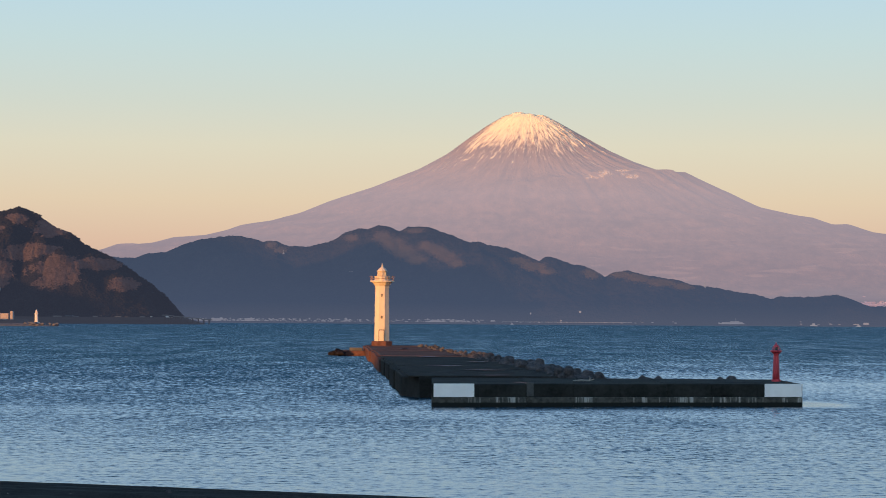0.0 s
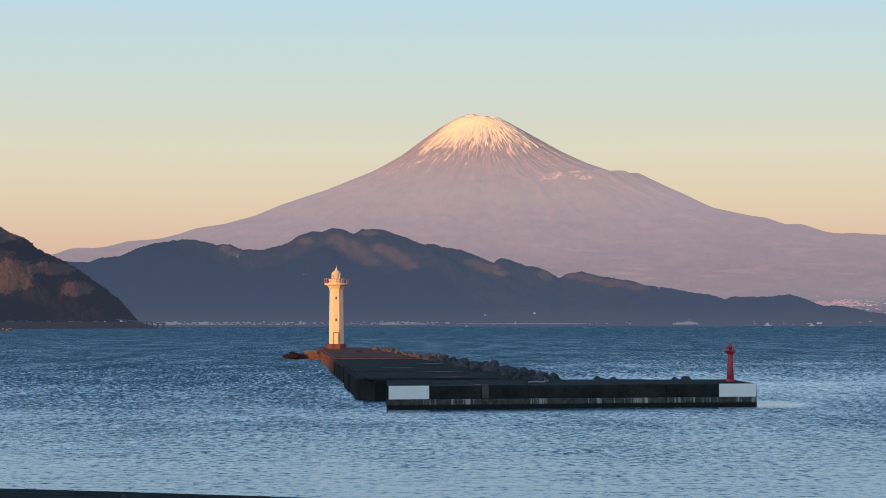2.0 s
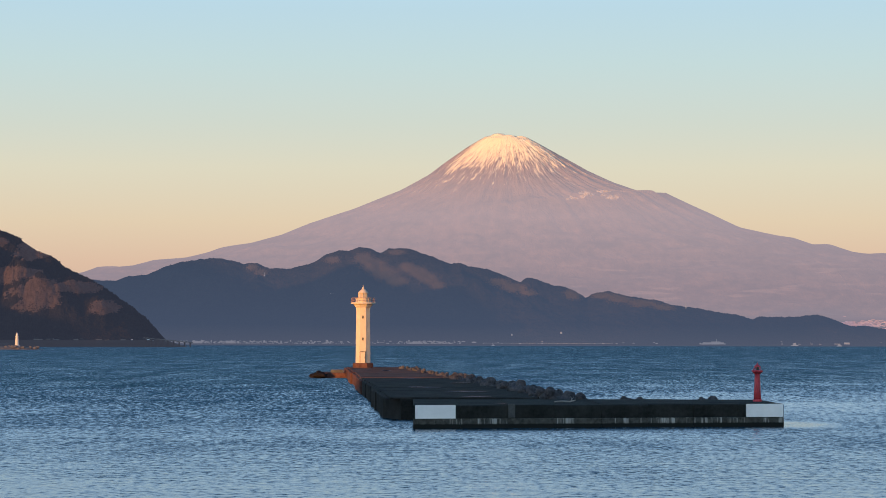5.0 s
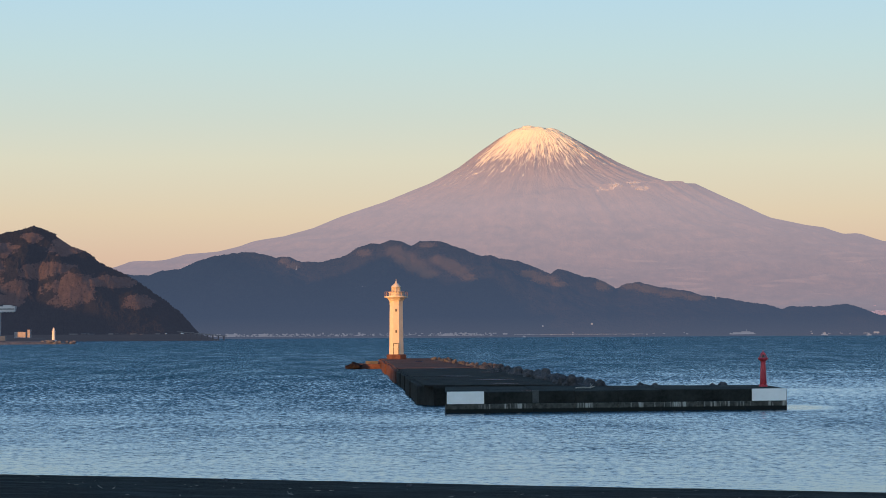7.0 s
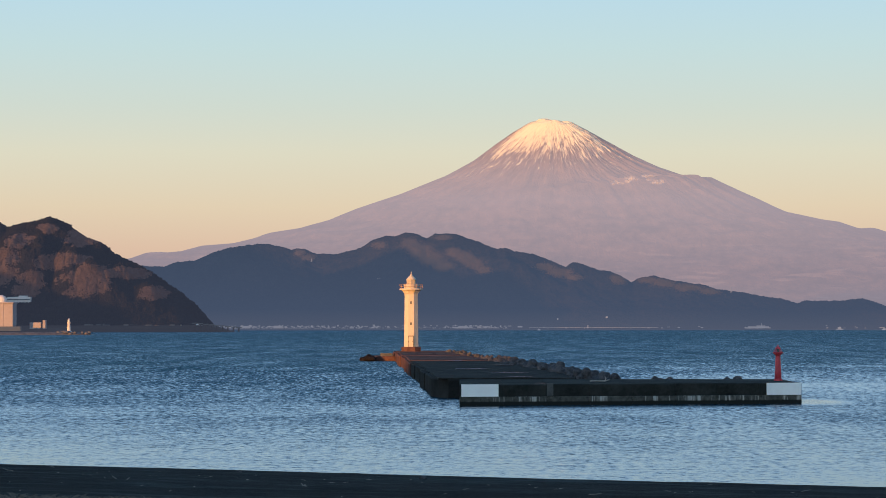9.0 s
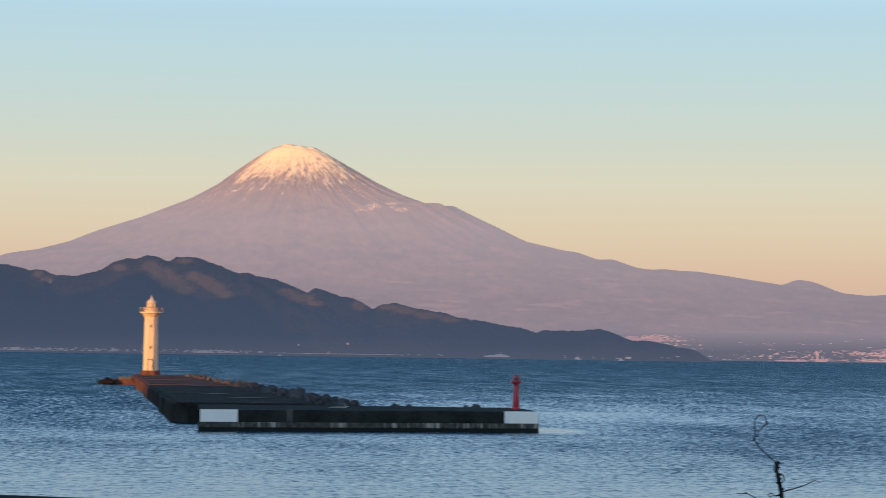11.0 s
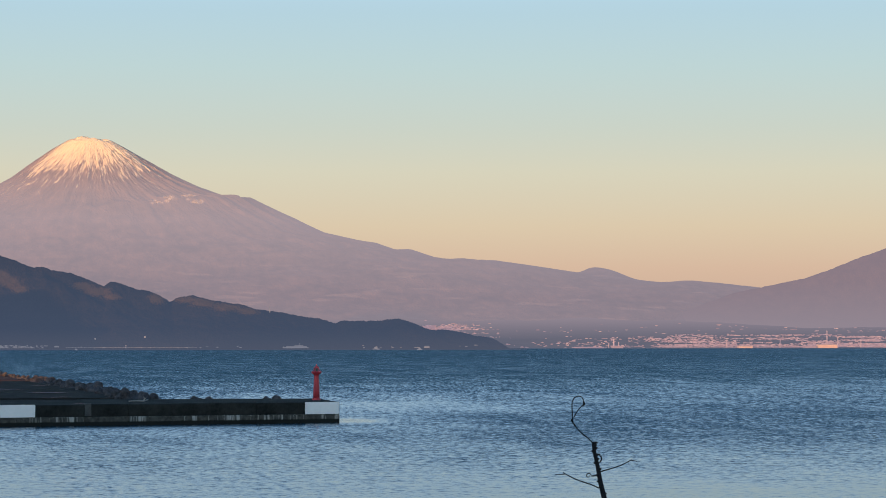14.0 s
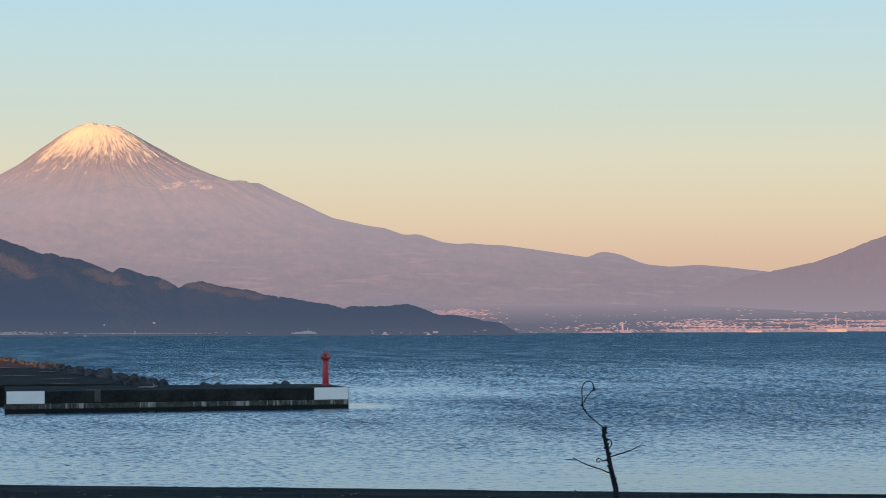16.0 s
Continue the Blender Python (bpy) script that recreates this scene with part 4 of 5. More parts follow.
def plain_height(x, y):
    return 1.0 + 44 * smooth(3680, 4020, y) ** 0.9 + 16 * fractal(x / 150, y / 400, 83, 3) * smooth(3860, 4020, y) + 9 * fractal(x / 90, y / 60, 3, 4) * smooth(3690, 3900, y)


def build_plain():
    X, Y = np.meshgrid(np.linspace(520, 1900, 200), np.linspace(3640, 4060, 60))
    Z = plain_height(X, Y) - 3 * (1 - smooth(3640, 3665, Y))
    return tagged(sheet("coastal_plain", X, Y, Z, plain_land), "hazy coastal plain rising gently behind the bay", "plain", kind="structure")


def build_city():
    rnd = random.Random(21)
    bm = bmesh.new()
    count = 0
    while count < 5400:
        u = rnd.random()
        if u < 0.80:
            x, y = 1020 + 500 * rnd.random() ** 0.75, 3672 + 165 * rnd.random() ** 1.35
        elif u < 0.93:
            x, y = rnd.gauss(706, 34), rnd.gauss(3892, 28)
            y -= (x - 706) * 0.5
        elif u < 0.95:
            x, y = 600 + 900 * rnd.random(), 3850 + 90 * rnd.random()
        else:
            x, y = 760 + 330 * rnd.random() ** 0.7, 3675 + 150 * rnd.random() ** 1.4
        if fractal(x / 70, y / 13, 57, 3) + 0.10 < rnd.random() * 0.30:
            continue
        far_box(bm, x, y, float(plain_height(x, y)) + 0.3, rnd.uniform(0.8, 4.2) * (2.4 if rnd.random() < 0.12 else 1), 4, rnd.uniform(0.3, 0.9) * (1.9 if rnd.random() < 0.08 else 1), rnd.choice((0, 0, 0.4)))
        count += 1
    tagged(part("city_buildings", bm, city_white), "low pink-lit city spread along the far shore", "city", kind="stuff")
    # works and chimneys on the waterfront
    for x, w, h, mat, label in ((1290, 31, 5.4, city_orange, "long ochre factory hall glowing in the low sun"), (1156, 22, 3, city_orange, "ochre waterfront shed in low sun"),
                                (1396, 20, 4, city_white, "pale waterfront factory hall"), (905, 46, 1.6, city_white, "long low pale harbour shed"), (1262, 18, 3.4, city_white, "pale waterfront factory hall"),
                                (950, 16, 3.5, city_white, "pale works building beside the chimneys")):
        tagged(part("factory_hall", far_box(bmesh.new(), x, 3664, 0, w, 12, h, 0.8), mat), label, "factory")
    for x, h, r in ((946, 14, 1.0), (938, 8, 0.6), (954, 9, 0.6), (1292, 27, 0.7), (1310, 17, 0.6), (1348, 14, 0.5), (1400, 13, 0.4), (1062, 12, 0.5), (1128, 13, 0.5), (1480, 17, 0.5), (1215, 12, 0.4)):
        stack = thing("chimney", (x, 3668, 0), "slim pale factory chimney on the far waterfront", "chimney", "factory chimneys")
        part("shaft", ring_solid(bmesh.new(), [(r * 1.35, -1), (r, h * 0.8), (r * 0.95, h)], 10), city_white, stack)
        part("rim", ring_solid(bmesh.new(), [(r * 1.15, h), (r * 1.15, h + 0.5), (r * 0.8, h + 0.6)], 10), city_white, stack)


def build_coast_town():
    shore_strip("coast_strip", -420, 614, 2888, 2960, 2.2, hill_forest, "low dark wooded coast at the foot of the hills", 31)
    rnd = random.Random(8)
    bm = bmesh.new()
    for k in range(900):
        x = rnd.choice((rnd.uniform(-300, -80), rnd.uniform(-300, 60), rnd.uniform(-300, 60) if k % 3 else rnd.uniform(-80, 600), rnd.gauss(-210, 40), rnd.gauss(20, 18)))
        far_box(bm, x, rnd.uniform(2912, 2930), 1.0 + rnd.random() ** 2.2 * 4.2, rnd.uniform(0.5, 2.8) * (2.2 if k % 14 == 0 else 1), 3, rnd.uniform(0.3, 0.8) * (2.3 if k % 9 == 0 else 1), rnd.choice((0, 0.3)))
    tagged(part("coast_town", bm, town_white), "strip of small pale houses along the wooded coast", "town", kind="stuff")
    for x, y, w, h, label in ((-99, 3052, 4, 1.3, "small white house on the dark hillside"), (181, 2966, 2.4, 1.2, "small white house above the shore"),
                              (121, 2960, 1.8, 1.0, "small white house above the shore"), (520, 2926, 6, 2.4, "small white boathouse at the shore"), (-255, 2926, 12, 2.8, "long white shed by the shore"),
                              (-216, 2926, 10, 3.0, "long white shed by the shore"), (6, 2926, 12, 2.4, "long white shed by the shore")):
        z = max(height_on("hill_range", x, y), 1.6) - 0.8
        tagged(part("house", far_box(bmesh.new(), x, y, z, w, 4, h + 0.8, h * 0.3), town_white), label, "house")
    hotel = thing("seaside_hotel", (357, 2908, 1.5), "stepped white building standing on the shore", "hotel")
    for k, (x, z, w, h) in enumerate(((0, 0, 30, 1.8), (1, 1.8, 24, 1.2), (4, 3.0, 10, 1.0))):
        part("storey", far_box(bmesh.new(), x, 0, z, w, 8 - k, h), town_white, hotel)
    part("mast", tube(bmesh.new(), [(5, 0, 3.9), (5, 0, 7.0)], [0.35, 0.2], 6), town_white, hotel)
    road = thing("coast_road", (0, 0, 0), "pale elevated road along the foot of the hills", "road", kind="structure")
    for k in range(14):
        x = 85 + k * 11.0
        part("span", far_box(bmesh.new(), x + 5.4, 2907, 3.0, 10.6, 2, 0.35), town_white, road)
        part("pier", far_box(bmesh.new(), x, 2907, 0, 0.5, 1.4, 3.0), town_white, road)
    mast = thing("radio_mast", (-186, 3098, 84), "thin pale radio mast on the ridge", "mast")
    part("lattice", tube(bmesh.new(), [(0, 0, -3), (0, 0, 3), (0, 0, 7.5)], [0.7, 0.45, 0.2], 5), town_white, mast)
    part("dish", ring_solid(bmesh.new(), [(0.9, 3.0), (1.1, 3.5), (0.5, 3.9)], 8), town_white, mast)
    mast2 = thing("radio_mast", (345, 3080, 50), "thin pale radio mast on the ridge", "mast")
    part("lattice", tube(bmesh.new(), [(0, 0, -3), (0, 0, 3), (0, 0, 7)], [0.7, 0.4, 0.2], 5), town_white, mast2)


def build_boat(x, y, length, height, label):
    boat = thing("boat", (x, y, 0), label, "boat")
    bm = bmesh.new()
    h = length / 2
    block(bm, [(-h, -1.1), (h * 0.6, -1.1), (h, 0), (h * 0.6, 1.1), (-h, 1.1)], -0.5, height * 0.45, 0.1)
    part("hull", bm, shaded_boat, boat)
    bm = bmesh.new()
    box(bm, -h * 0.55, -0.8, height * 0.45, h * 0.35, 0.8, height)
    part("cabin", bm, shaded_boat, boat)


def build_headland_shore():
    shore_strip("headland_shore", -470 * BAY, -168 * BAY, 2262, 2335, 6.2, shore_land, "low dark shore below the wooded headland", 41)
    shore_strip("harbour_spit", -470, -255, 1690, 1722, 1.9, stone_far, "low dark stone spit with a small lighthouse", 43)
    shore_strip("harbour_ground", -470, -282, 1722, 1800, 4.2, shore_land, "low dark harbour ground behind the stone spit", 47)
    mini = thing("small_lighthouse", (-272, 1704, 1.6), "small white lighthouse lit by the sun on the spit", "lighthouse")
    part("base", ring_solid(bmesh.new(), [(2.2, -0.6), (2.2, 1.0), (1.9, 1.2)], 8), white_far, mini)
    part("tower", ring_solid(bmesh.new(), [(1.25, 1.2), (1.0, 6.8), (1.35, 7.1), (1.35, 7.5)], 10), white_far, mini)
    part("lantern", ring_solid(bmesh.new(), [(0.75, 7.5), (0.75, 8.6), (0.8, 8.7), (0.3, 9.5), (0.1, 10.1)], 10), white_far, mini)
    rnd = random.Random(17)
    for k in range(26):
        ob = part("boulder", rock_mesh(k + 50, rnd.uniform(0.8, 1.7)), stone_far)
        ob.location = (-279 + 23 * rnd.random(), 1697 + rnd.uniform(-4, 6), 1.2 + rnd.uniform(-0.6, 0.8))
        tagged(ob, "brown boulder piled around the small lighthouse", "boulder", "boulders on the spit")
    hall = thing("warehouse", (-339, 1735, 2.6), "big ribbed grey waterfront warehouse", "warehouse")
    for k in range(7):
        part("wall_panel", far_box(bmesh.new(), -21 + k * 7.0, 0, 0, 6.8, 16, 20.5), grey_far, hall)
    part("roof", far_box(bmesh.new(), 0, 0, 20.5, 50, 17, 0.9), grey_far, hall)
    part("annex", far_box(bmesh.new(), 3, -10, 0, 56, 5, 3.4), shaded_grey, hall)
    part("dome", ring_solid(bmesh.new(), [(4.4, 21.4), (4.3, 23.5), (3.4, 25.3), (1.8, 26.4), (0.4, 26.8)], 14, centre=(14.5, 0)), white_far, hall, "rounded pale dome")
    hall.matrix_basis = hall.matrix_basis @ Matrix.Scale(0.955, 4)
    slope_y = next(y for y in range(2278, 2437) if height_on("headland_hill", -324 * BAY, y) > 27.5)
    block_house = thing("hillside_hotel", (-334 * BAY, slope_y, rise(25.2)), "long white hotel on the wooded slope", "hotel")
    part("wing", far_box(bmesh.new(), 0, 0, -1.0, 18, 7, 4.0), white_far, block_house)
    part("upper_floor", far_box(bmesh.new(), 3, 0, 3.0, 6, 6, 1.0), white_far, block_house)
    part("window_band", far_box(bmesh.new(), 0, -3.6, 0.6, 17.4, 0.4, 0.8), shaded_grey, block_house, "dark band of windows")
    for k in range(7):
        part("pillar", far_box(bmesh.new(), -7.5 + k * 2.5, -3.4, -1.6, 0.5, 0.8, 2.0), white_far, block_house)
    block_house.matrix_basis = block_house.matrix_basis @ Matrix.Scale(BAY, 4)
    for x, z, w, h in ((-313, 5.2, 8.0, 4.2), (-306.5, 5.2, 1.8, 5.8), (-249, 5.4, 3, 1.0), (-232, 5.4, 4, 0.8), (-214, 5.4, 3, 0.9), (-278, 5.4, 4, 1.0)):
        if x > -290:
            tagged(part("house", far_box(bmesh.new(), x * BAY, 2285, 6.0, w * BAY, 6, h * BAY), shaded_grey), "small pale house on the headland shore", "house")
        else:
            tagged(part("house", far_box(bmesh.new(), x * 0.966, 1746, 3.9, w, 6, h + 0.6), grey_far), "small pale house on the harbour ground", "house")
    for k in range(16):
        x = rnd.uniform(-300, -184) * BAY
        tagged(part("shed", far_box(bmesh.new(), x, 2284 + 12 * rnd.random(), 5.6, rnd.uniform(1.2, 5.5), 4, rnd.uniform(0.7, 1.9), rnd.choice((0, 0.5))), rnd.choice((shaded_grey, stone_far, white_far))),
               "small shed on the headland shore", "shed", "sheds on the headland shore")
    wall = thing("shore_ramp", (0, 0, 0), "pale concrete ramp on piers at the end of the headland", "ramp", kind="structure")
    for k in range(9):
        part("span", far_box(bmesh.new(), -244 + k * 5.0, 2262 + k, 7.9 - k * 0.5, 4.98, 3, 0.8), shaded_grey, wall)
        part("pier", far_box(bmesh.new(), -244 + k * 5.0, 2262.4 + k, -1.0, 1.2, 2, 8.8 - k * 0.5), shore_land, wall)


def build_clouds():
    rnd = random.Random(5)
    for x, z, w, h in ((285, 246.5, 11, 7.0), (326, 240, 14, 6.0), (261, 239, 11, 4.5), (313, 250, 12, 3.5)):
        bm = bmesh.new()
        for k in range(7):
            f = k / 6 - 0.5
            m = pose(f * w * 1.5 + rnd.uniform(-1, 1), rnd.uniform(-5, 5), rnd.gauss(0, 0.32) * h) @ Matrix.Diagonal((w * rnd.uniform(0.25, 0.45), 3, h * rnd.uniform(0.4, 0.7) * (1.15 - abs(f)), 1))
            bmesh.ops.create_icosphere(bm, subdivisions=2, radius=1.0, matrix=m)
        ob = part("cloud_wisp", bm, cloud_white, smooth_faces=True)
        ob.location = (x, 4000, z)
        tagged(ob, "thin sunlit wisp of cloud on the mountain flank", "cloud", "cloud wisps")


def build_driftwood():
    rnd = random.Random(29)
    for k in range(13):
        x = rnd.uniform(-30, 48)
        inland = rnd.choice((rnd.gauss(46, 2), rnd.uniform(10, 66)))
        y = float(shore_line(x)) - inland
        z, n = 0.05 * inland + 0.06, rnd.uniform(0.12, 0.38)
        turn, r = rnd.uniform(0, 360), rnd.uniform(0.008, 0.022)
        pts = [(-n, 0, 0), (-n * 0.4, rnd.uniform(-0.1, 0.1), 0.04), (n * 0.2, rnd.uniform(-0.2, 0.2), 0.05), (n, rnd.uniform(-0.3, 0.3), 0.1)]
        ob = part("driftwood", tube(bmesh.new(), pts, [r * 0.7, r, r, r * 0.5], 6), driftwood_grey)
        ob.matrix_basis = pose(x, y, z, 0, 0, turn)
        tagged(ob, "bleached driftwood stick lying on dark sand", "driftwood", "driftwood on the beach")
    fork = thing("forked_driftwood", (-11.3, 82, 2.2), "pale forked driftwood branch on the dark beach", "driftwood")
    part("branch", tube(bmesh.new(), [(-0.5, 0, 0.32), (-0.2, 0, 0.12), (0.05, 0, 0.02), (0.2, 0.1, 0.02)], [0.02, 0.035, 0.04, 0.03], 6), driftwood_grey, fork)
    part("branch", tube(bmesh.new(), [(0.0, 0, 0.03), (0.25, 0.02, 0.08), (0.45, 0.02, 0.24)], [0.035, 0.03, 0.015], 6), driftwood_grey, fork)
    fork.matrix_basis = fork.matrix_basis @ Matrix.Scale(0.62, 4)
    for x, inland, s in ((-10.2, 11, 0.14), (-1.5, 16, 0.16), (24, 9, 0.12)):
        ob = part("boulder", rock_mesh(x, s), stone)
        ob.location = (x, float(shore_line(x)) - inland, 0.05 * inland + s * 0.3)
        tagged(ob, "dark rock lying on the beach", "boulder", "rocks on the beach")


def build_wrack():
    """Twigs, straw and pale pebbles left along the old tide lines."""
    rnd = random.Random(61)
    bm = bmesh.new()
    for k in range(260):
        x = rnd.uniform(-26, 34)
        inland = rnd.choice((rnd.gauss(46, 0.5), rnd.gauss(46, 0.8), rnd.gauss(46, 1.3), rnd.gauss(30, 3), rnd.uniform(6, 76)))
        y, z = float(shore_line(x)) - inland, 0.05 * inland + 0.03
        n, a = rnd.uniform(0.02, 0.05) if 44 < inland < 48 else rnd.uniform(0.03, 0.12), rnd.uniform(0, 3.14)
        dx, dy = n * math.cos(a), n * math.sin(a)
        tube(bm, [(x - dx, y - dy, z), (x, y, z + 0.008), (x + dx, y + dy, z + rnd.uniform(0, 0.025))], [0.006, 0.010, 0.005], 4)
    tagged(part("beach_wrack", bm, driftwood_grey), "scattered pale twigs and straw along the tide line", "wrack", kind="stuff")


def build_deck_log():
    log = thing("driftwood_log", (13.6, 234.5, DECK - 0.02), "pale forked driftwood log lying on the quay", "driftwood")
    part("trunk", tube(bmesh.new(), [(-0.9, 0.1, 0.06), (-0.2, 0, 0.1), (0.5, -0.05, 0.08), (0.95, 0.1, 0.2)], [0.05, 0.08, 0.07, 0.04], 8), driftwood_grey, log)
    part("branch", tube(bmesh.new(), [(0.5, -0.05, 0.08), (0.62, 0, 0.3), (0.52, 0.05, 0.52)], [0.05, 0.035, 0.015], 6), driftwood_grey, log)
    part("branch", tube(bmesh.new(), [(0.62, 0, 0.28), (0.8, 0.05, 0.42)], [0.03, 0.012], 6), driftwood_grey, log)


def build_dry_grass():
    rnd = random.Random(33)
    verts, faces = [], []
    for k in range(2600):
        x, y = -13 + 7.5 * rnd.random() ** 1.2, 55 + rnd.uniform(-4, 5)
        z = 0.05 * (float(shore_line(x)) - y) - 0.05
        h, a, lean = rnd.uniform(0.03, 0.16), rnd.uniform(0, 6.28), rnd.uniform(0.1, 0.4)
        dx, dy, w = math.cos(a), math.sin(a), 0.006
        i = len(verts)
        verts += [(x - dy * w, y + dx * w, z), (x + dy * w, y - dx * w, z), (x + dx * lean * 0.4 + dy * w * 0.6, y + dy * lean * 0.4, z + h * 0.7), (x + dx * lean, y + dy * lean, z + h)]
        faces += [(i, i + 1, i + 2), (i, i + 2, i + 3)]
    me = bpy.data.meshes.new("dry_grass")
    me.from_pydata(verts, [], faces)
    me.materials.append(straw)
    tagged(new("dry_grass", me), "thin bleached dry grass at the top of the beach", "grass", kind="stuff")


def build_puddles():
    for x, y, w, d, s in ((6.2, 250.5, 3.0, 2.6, 2), (9.0, 229.2, 3.6, 1.6, 3), (0.6, 297, 1.9, 4.5, 4), (-4.5, 443, 1.4, 7.0, 6), (1.7, 295, 3.9, 4.1, 7), (5.8, 273.3, 4.4, 3.5, 8), (6.1, 322.3, 2.7, 4.9, 10), (-4.3, 441.4, 1.4, 9.2, 12), (-0.3, 358.9, 2.5, 6.1, 13)):
        bm = bmesh.new()
        ring = [bm.verts.new((x + w / 2 * math.cos(a) * (1 + 0.3 * noise.noise(Vector((math.cos(a), math.sin(a), s)))), y + d / 2 * math.sin(a) * (1 + 0.3 * noise.noise(Vector((math.sin(a), s, a)))), 0)) for a in np.linspace(0, 2 * math.pi, 29)[:-1]]
        top = bm.faces.new(ring)
        ext = bmesh.ops.extrude_face_region(bm, geom=[top])
        for v in ext["geom"]:
            if isinstance(v, bmesh.types.BMVert):
                v.co.z += 0.012
        ob = part("puddle", bm, puddle_water)
        ob.location.z = DECK + (0.115 if y > 247 else -0.035)
        tagged(ob, "thin rain puddle reflecting sky on the concrete deck", "puddle", "puddles on the deck")


# brown groves that paint the headland's sunlit patches: centre along, centre height, half width, half height
SUNLIT_GROVES = ((-286, 40, 20, 11), (-260, 46.5, 13, 5), (-238, 31, 9, 5), (-330, 38, 10, 10), (-298, 76, 17, 6.5), (-311, 56.5, 18, 7), (-352, 54, 14, 14), (-346, 72, 12, 6), (-326, 84, 9, 4))
SUNLIT_GROVES = [(x * BAY, rise(z), w * BAY, h * BAY) for x, z, w, h in SUNLIT_GROVES]


def crowns(name, spots, sizes, mat, label, seed):
    """Many small uneven tree crowns in one mesh."""
    rnd = np.random.default_rng(seed)
    base = np.array([(1, 0, 0), (-1, 0, 0), (0, 1, 0), (0, -1, 0), (0, 0, 1), (0, 0, -0.7)], dtype=float)
    tri = np.array([(0, 2, 4), (2, 1, 4), (1, 3, 4), (3, 0, 4), (2, 0, 5), (1, 2, 5), (3, 1, 5), (0, 3, 5)])
    n = len(spots)
    turn = rnd.uniform(0, 6.28, n)
    c, s = np.cos(turn)[:, None], np.sin(turn)[:, None]
    ball = np.stack([base[:, 0] * c - base[:, 1] * s, base[:, 0] * s + base[:, 1] * c, np.broadcast_to(base[:, 2], (n, 6))], -1)
    verts = ball * sizes[:, None, None] * rnd.uniform(0.75, 1.3, (n, 1, 3)) * rnd.uniform(0.7, 1.3, (n, 6, 1)) + spots[:, None, :]
    faces = tri[None] + 6 * np.arange(n)[:, None, None]
    me = bpy.data.meshes.new(name)
    me.vertices.add(n * 6)
    me.vertices.foreach_set("co", verts.astype(np.float32).ravel())
    me.loops.add(faces.size)
    me.loops.foreach_set("vertex_index", faces.astype(np.int32).ravel())
    me.polygons.add(n * 8)
    me.polygons.foreach_set("loop_start", np.arange(0, faces.size, 3, dtype=np.int32))
    me.polygons.foreach_set("use_smooth", np.ones(n * 8, dtype=bool))
    me.update(calc_edges=True)
    me.materials.append(mat)
    return tagged(new(name, me), label, "trees", kind="stuff")


def build_trees(name, hill, count, x0, x1, size, mat, label, crest_only, seed, grove=None):
    """Tree crowns standing on a range of hills; grove: only inside, or only outside, the brown sunlit groves."""
    rnd = np.random.default_rng(seed)
    xs, ys, Z = HEIGHTS[hill]
    top = int(np.argmax(Z.max(axis=1)))
    x = rnd.uniform(x0, x1, count)
    row = np.clip(top - np.abs(rnd.normal(0, 3, count)), 0, top - 0.01) if crest_only else rnd.uniform(3, top - 0.01, count)
    col = np.clip(np.interp(x, xs, np.arange(len(xs))), 0, len(xs) - 1.01)
    j, i = row.astype(int), col.astype(int)
    v, u = row - j, col - i
    z = (Z[j, i] * (1 - u) + Z[j, i + 1] * u) * (1 - v) + (Z[j + 1, i] * (1 - u) + Z[j + 1, i + 1] * u) * v
    y = ys[j] * (1 - v) + ys[j + 1] * v
    keep = z > 4
    if grove is not None:
        near = np.min([((x - a) / w) ** 2 + ((z - b) / h) ** 2 for a, b, w, h in SUNLIT_GROVES], axis=0) + 3.4 * fractal(x / 15, z / 9, 71, 5, 0.6)
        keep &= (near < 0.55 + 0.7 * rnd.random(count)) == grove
    x, y, z = x[keep], y[keep], z[keep]
    sizes = size * rnd.uniform(0.5, 1.3, len(x))
    crowns(name, np.stack([x, y, z + sizes * 0.25], -1), sizes, mat, label, seed)


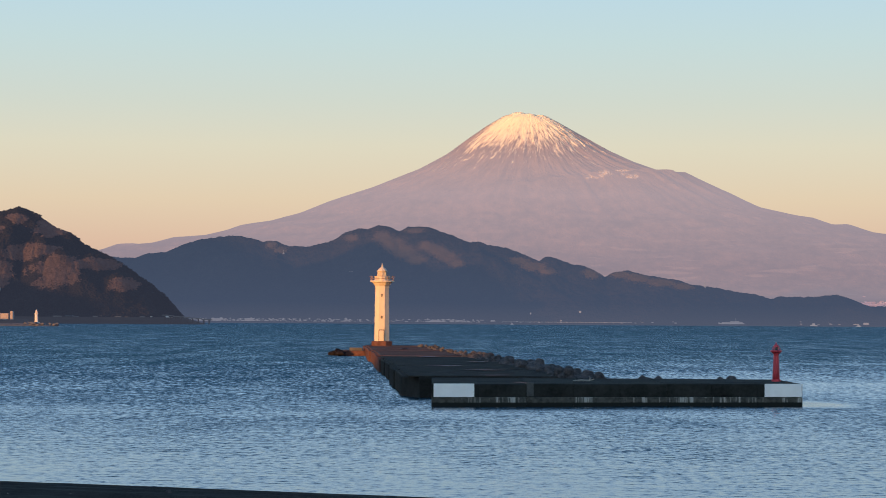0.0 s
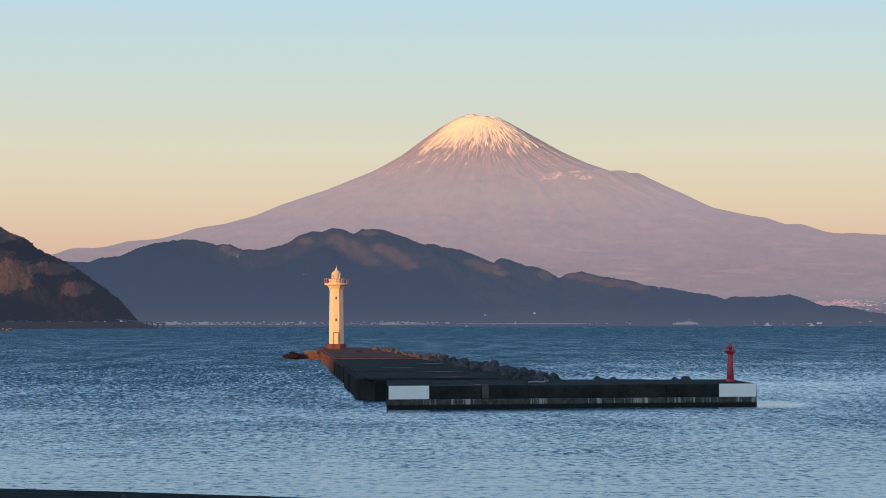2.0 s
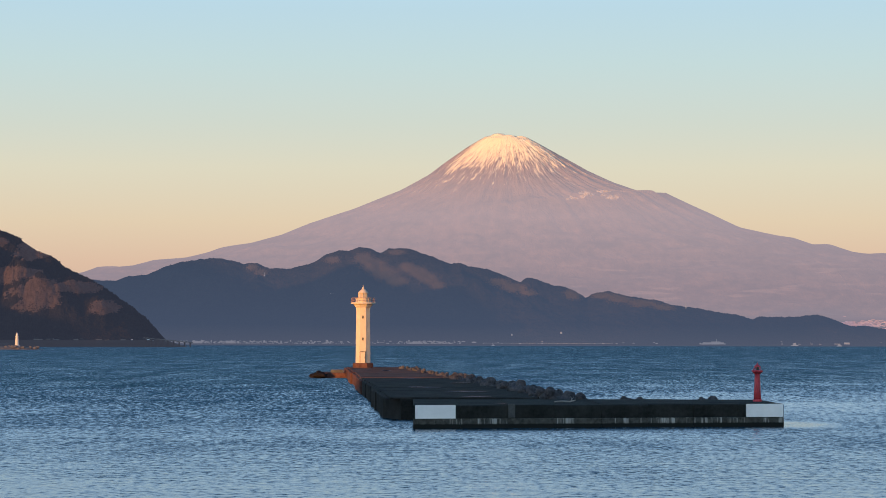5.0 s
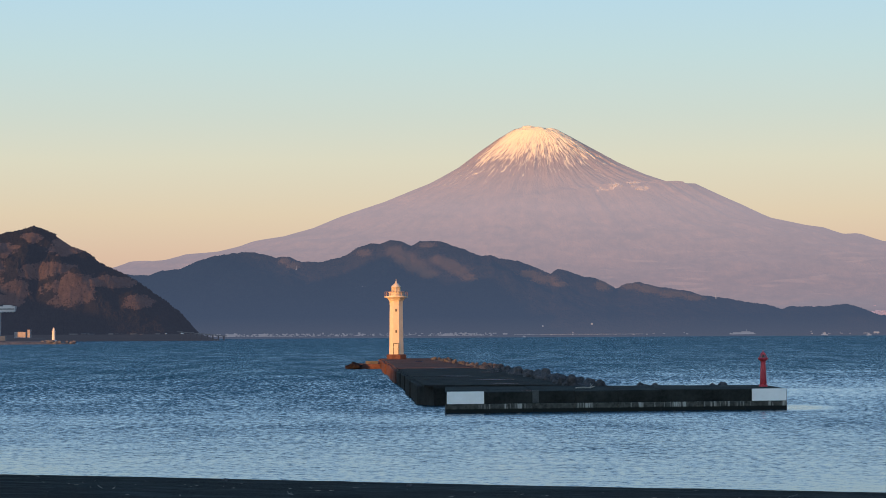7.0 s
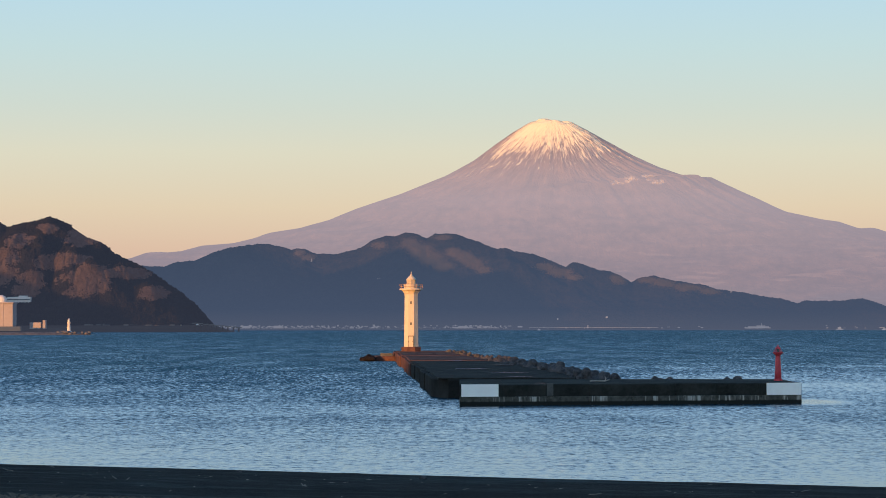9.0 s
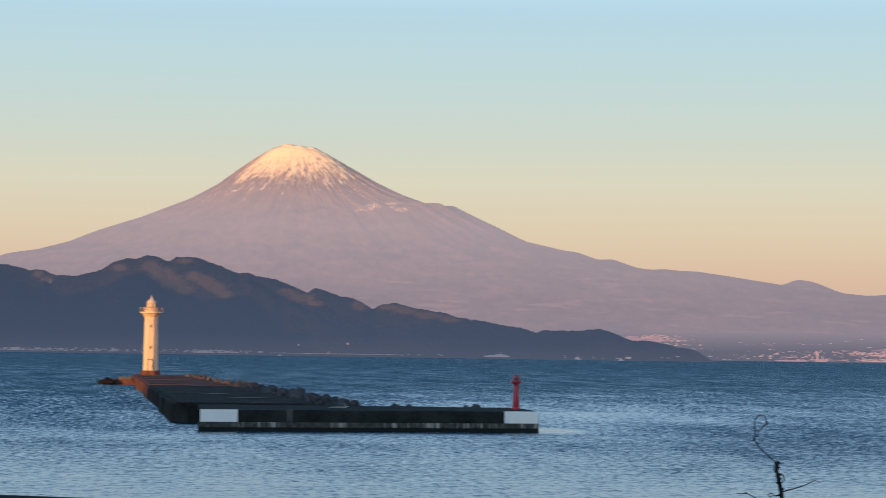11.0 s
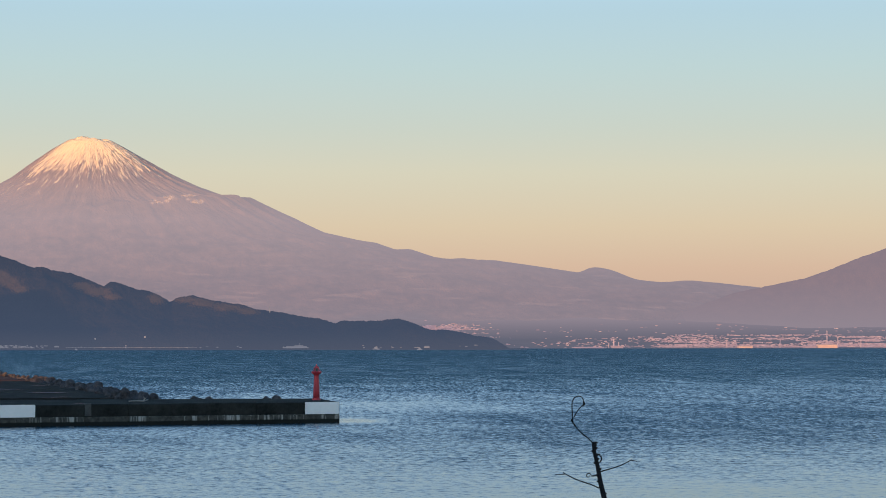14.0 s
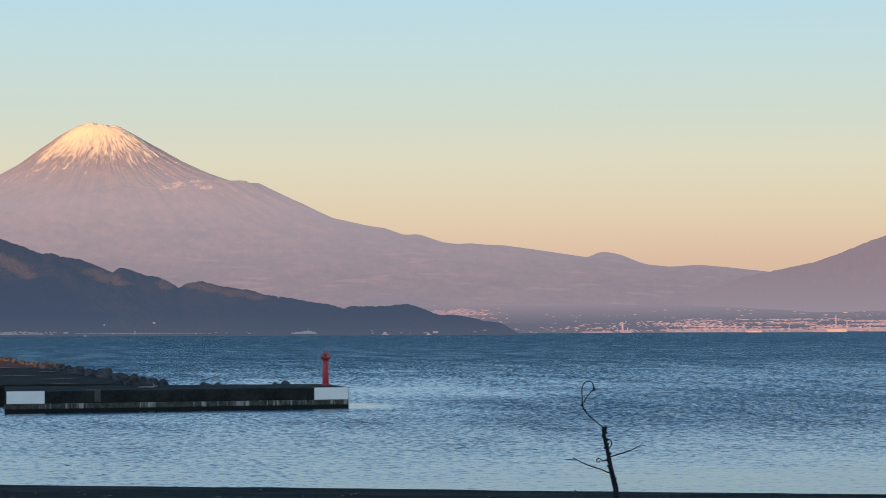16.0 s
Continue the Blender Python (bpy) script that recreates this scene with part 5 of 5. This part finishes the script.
def build_sun_patches(name, hill, groves, count, size, mat, label, seed):
    """Browner crowns that paint sunlit patches on the face of a range: (along, height, half width, half height)."""
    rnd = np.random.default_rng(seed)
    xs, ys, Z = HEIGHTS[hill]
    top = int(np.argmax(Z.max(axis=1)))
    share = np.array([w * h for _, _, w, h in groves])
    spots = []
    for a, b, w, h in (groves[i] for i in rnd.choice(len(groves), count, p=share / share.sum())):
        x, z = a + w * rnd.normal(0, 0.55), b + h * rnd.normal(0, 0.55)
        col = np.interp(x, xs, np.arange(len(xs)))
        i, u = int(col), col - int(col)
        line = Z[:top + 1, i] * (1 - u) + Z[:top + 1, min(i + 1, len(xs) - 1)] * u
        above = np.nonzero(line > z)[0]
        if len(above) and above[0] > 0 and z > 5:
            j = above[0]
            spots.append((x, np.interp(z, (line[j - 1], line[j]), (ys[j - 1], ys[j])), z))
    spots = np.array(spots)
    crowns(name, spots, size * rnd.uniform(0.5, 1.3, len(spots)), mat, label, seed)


# sunlit spurs of the hills, put in as browner tree crowns
HILL_SUN_PATCHES = ((-60, 109, 10, 7), (-47, 100, 12, 8), (-32, 90, 13, 7), (-18, 80, 10, 5), (-6, 98, 9, 5), (8, 92, 11, 6), (20, 84, 11, 6), (32, 75, 8, 4), (112, 80, 12, 4), (130, 73, 14, 5), (147, 66, 9, 3),
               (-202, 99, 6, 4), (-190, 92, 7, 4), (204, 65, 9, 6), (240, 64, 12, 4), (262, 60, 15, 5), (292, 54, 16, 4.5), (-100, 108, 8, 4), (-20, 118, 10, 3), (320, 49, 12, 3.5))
build_sun_patches("hill_sun_patches", "hill_range", HILL_SUN_PATCHES, 42000, 0.5, hill_sunlit, "hazy browner trees painting sunlit patches on the hill spurs", 23)
build_trees("headland_trees", "headland_hill", 60000, -480 * BAY, -188 * BAY, 0.85, near_forest, "dense dark trees on the headland", False, 3, False)
build_trees("sunlit_brown_trees", "headland_hill", 210000, -372 * BAY, -222 * BAY, 0.7, sunlit_brown_forest, "brown trees colouring the sunlit knolls of the headland", False, 13, True)
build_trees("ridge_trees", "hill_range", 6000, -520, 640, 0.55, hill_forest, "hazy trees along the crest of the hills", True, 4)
build_plain()
build_city()
build_coast_town()
build_boat(452.6, 2893, 8.4, 3.4, "small white boat off the wooded coast")
build_boat(505, 2890, 6.0, 2.4, "small white boat off the wooded coast")
build_boat(96, 2880, 4.0, 1.6, "small white boat off the wooded coast")
build_headland_shore()
build_clouds()
build_driftwood()
build_wrack()
build_deck_log()
build_dry_grass()
build_puddles()


# ---- what moves ----
def motions():
    # the wave field drifts with the wind across the bay
    walk(sea, [(0, pose(0, 0, 0)), (8, pose(-3.5, -4.5, 0)), (16, pose(-7, -9, 0))])


motions()
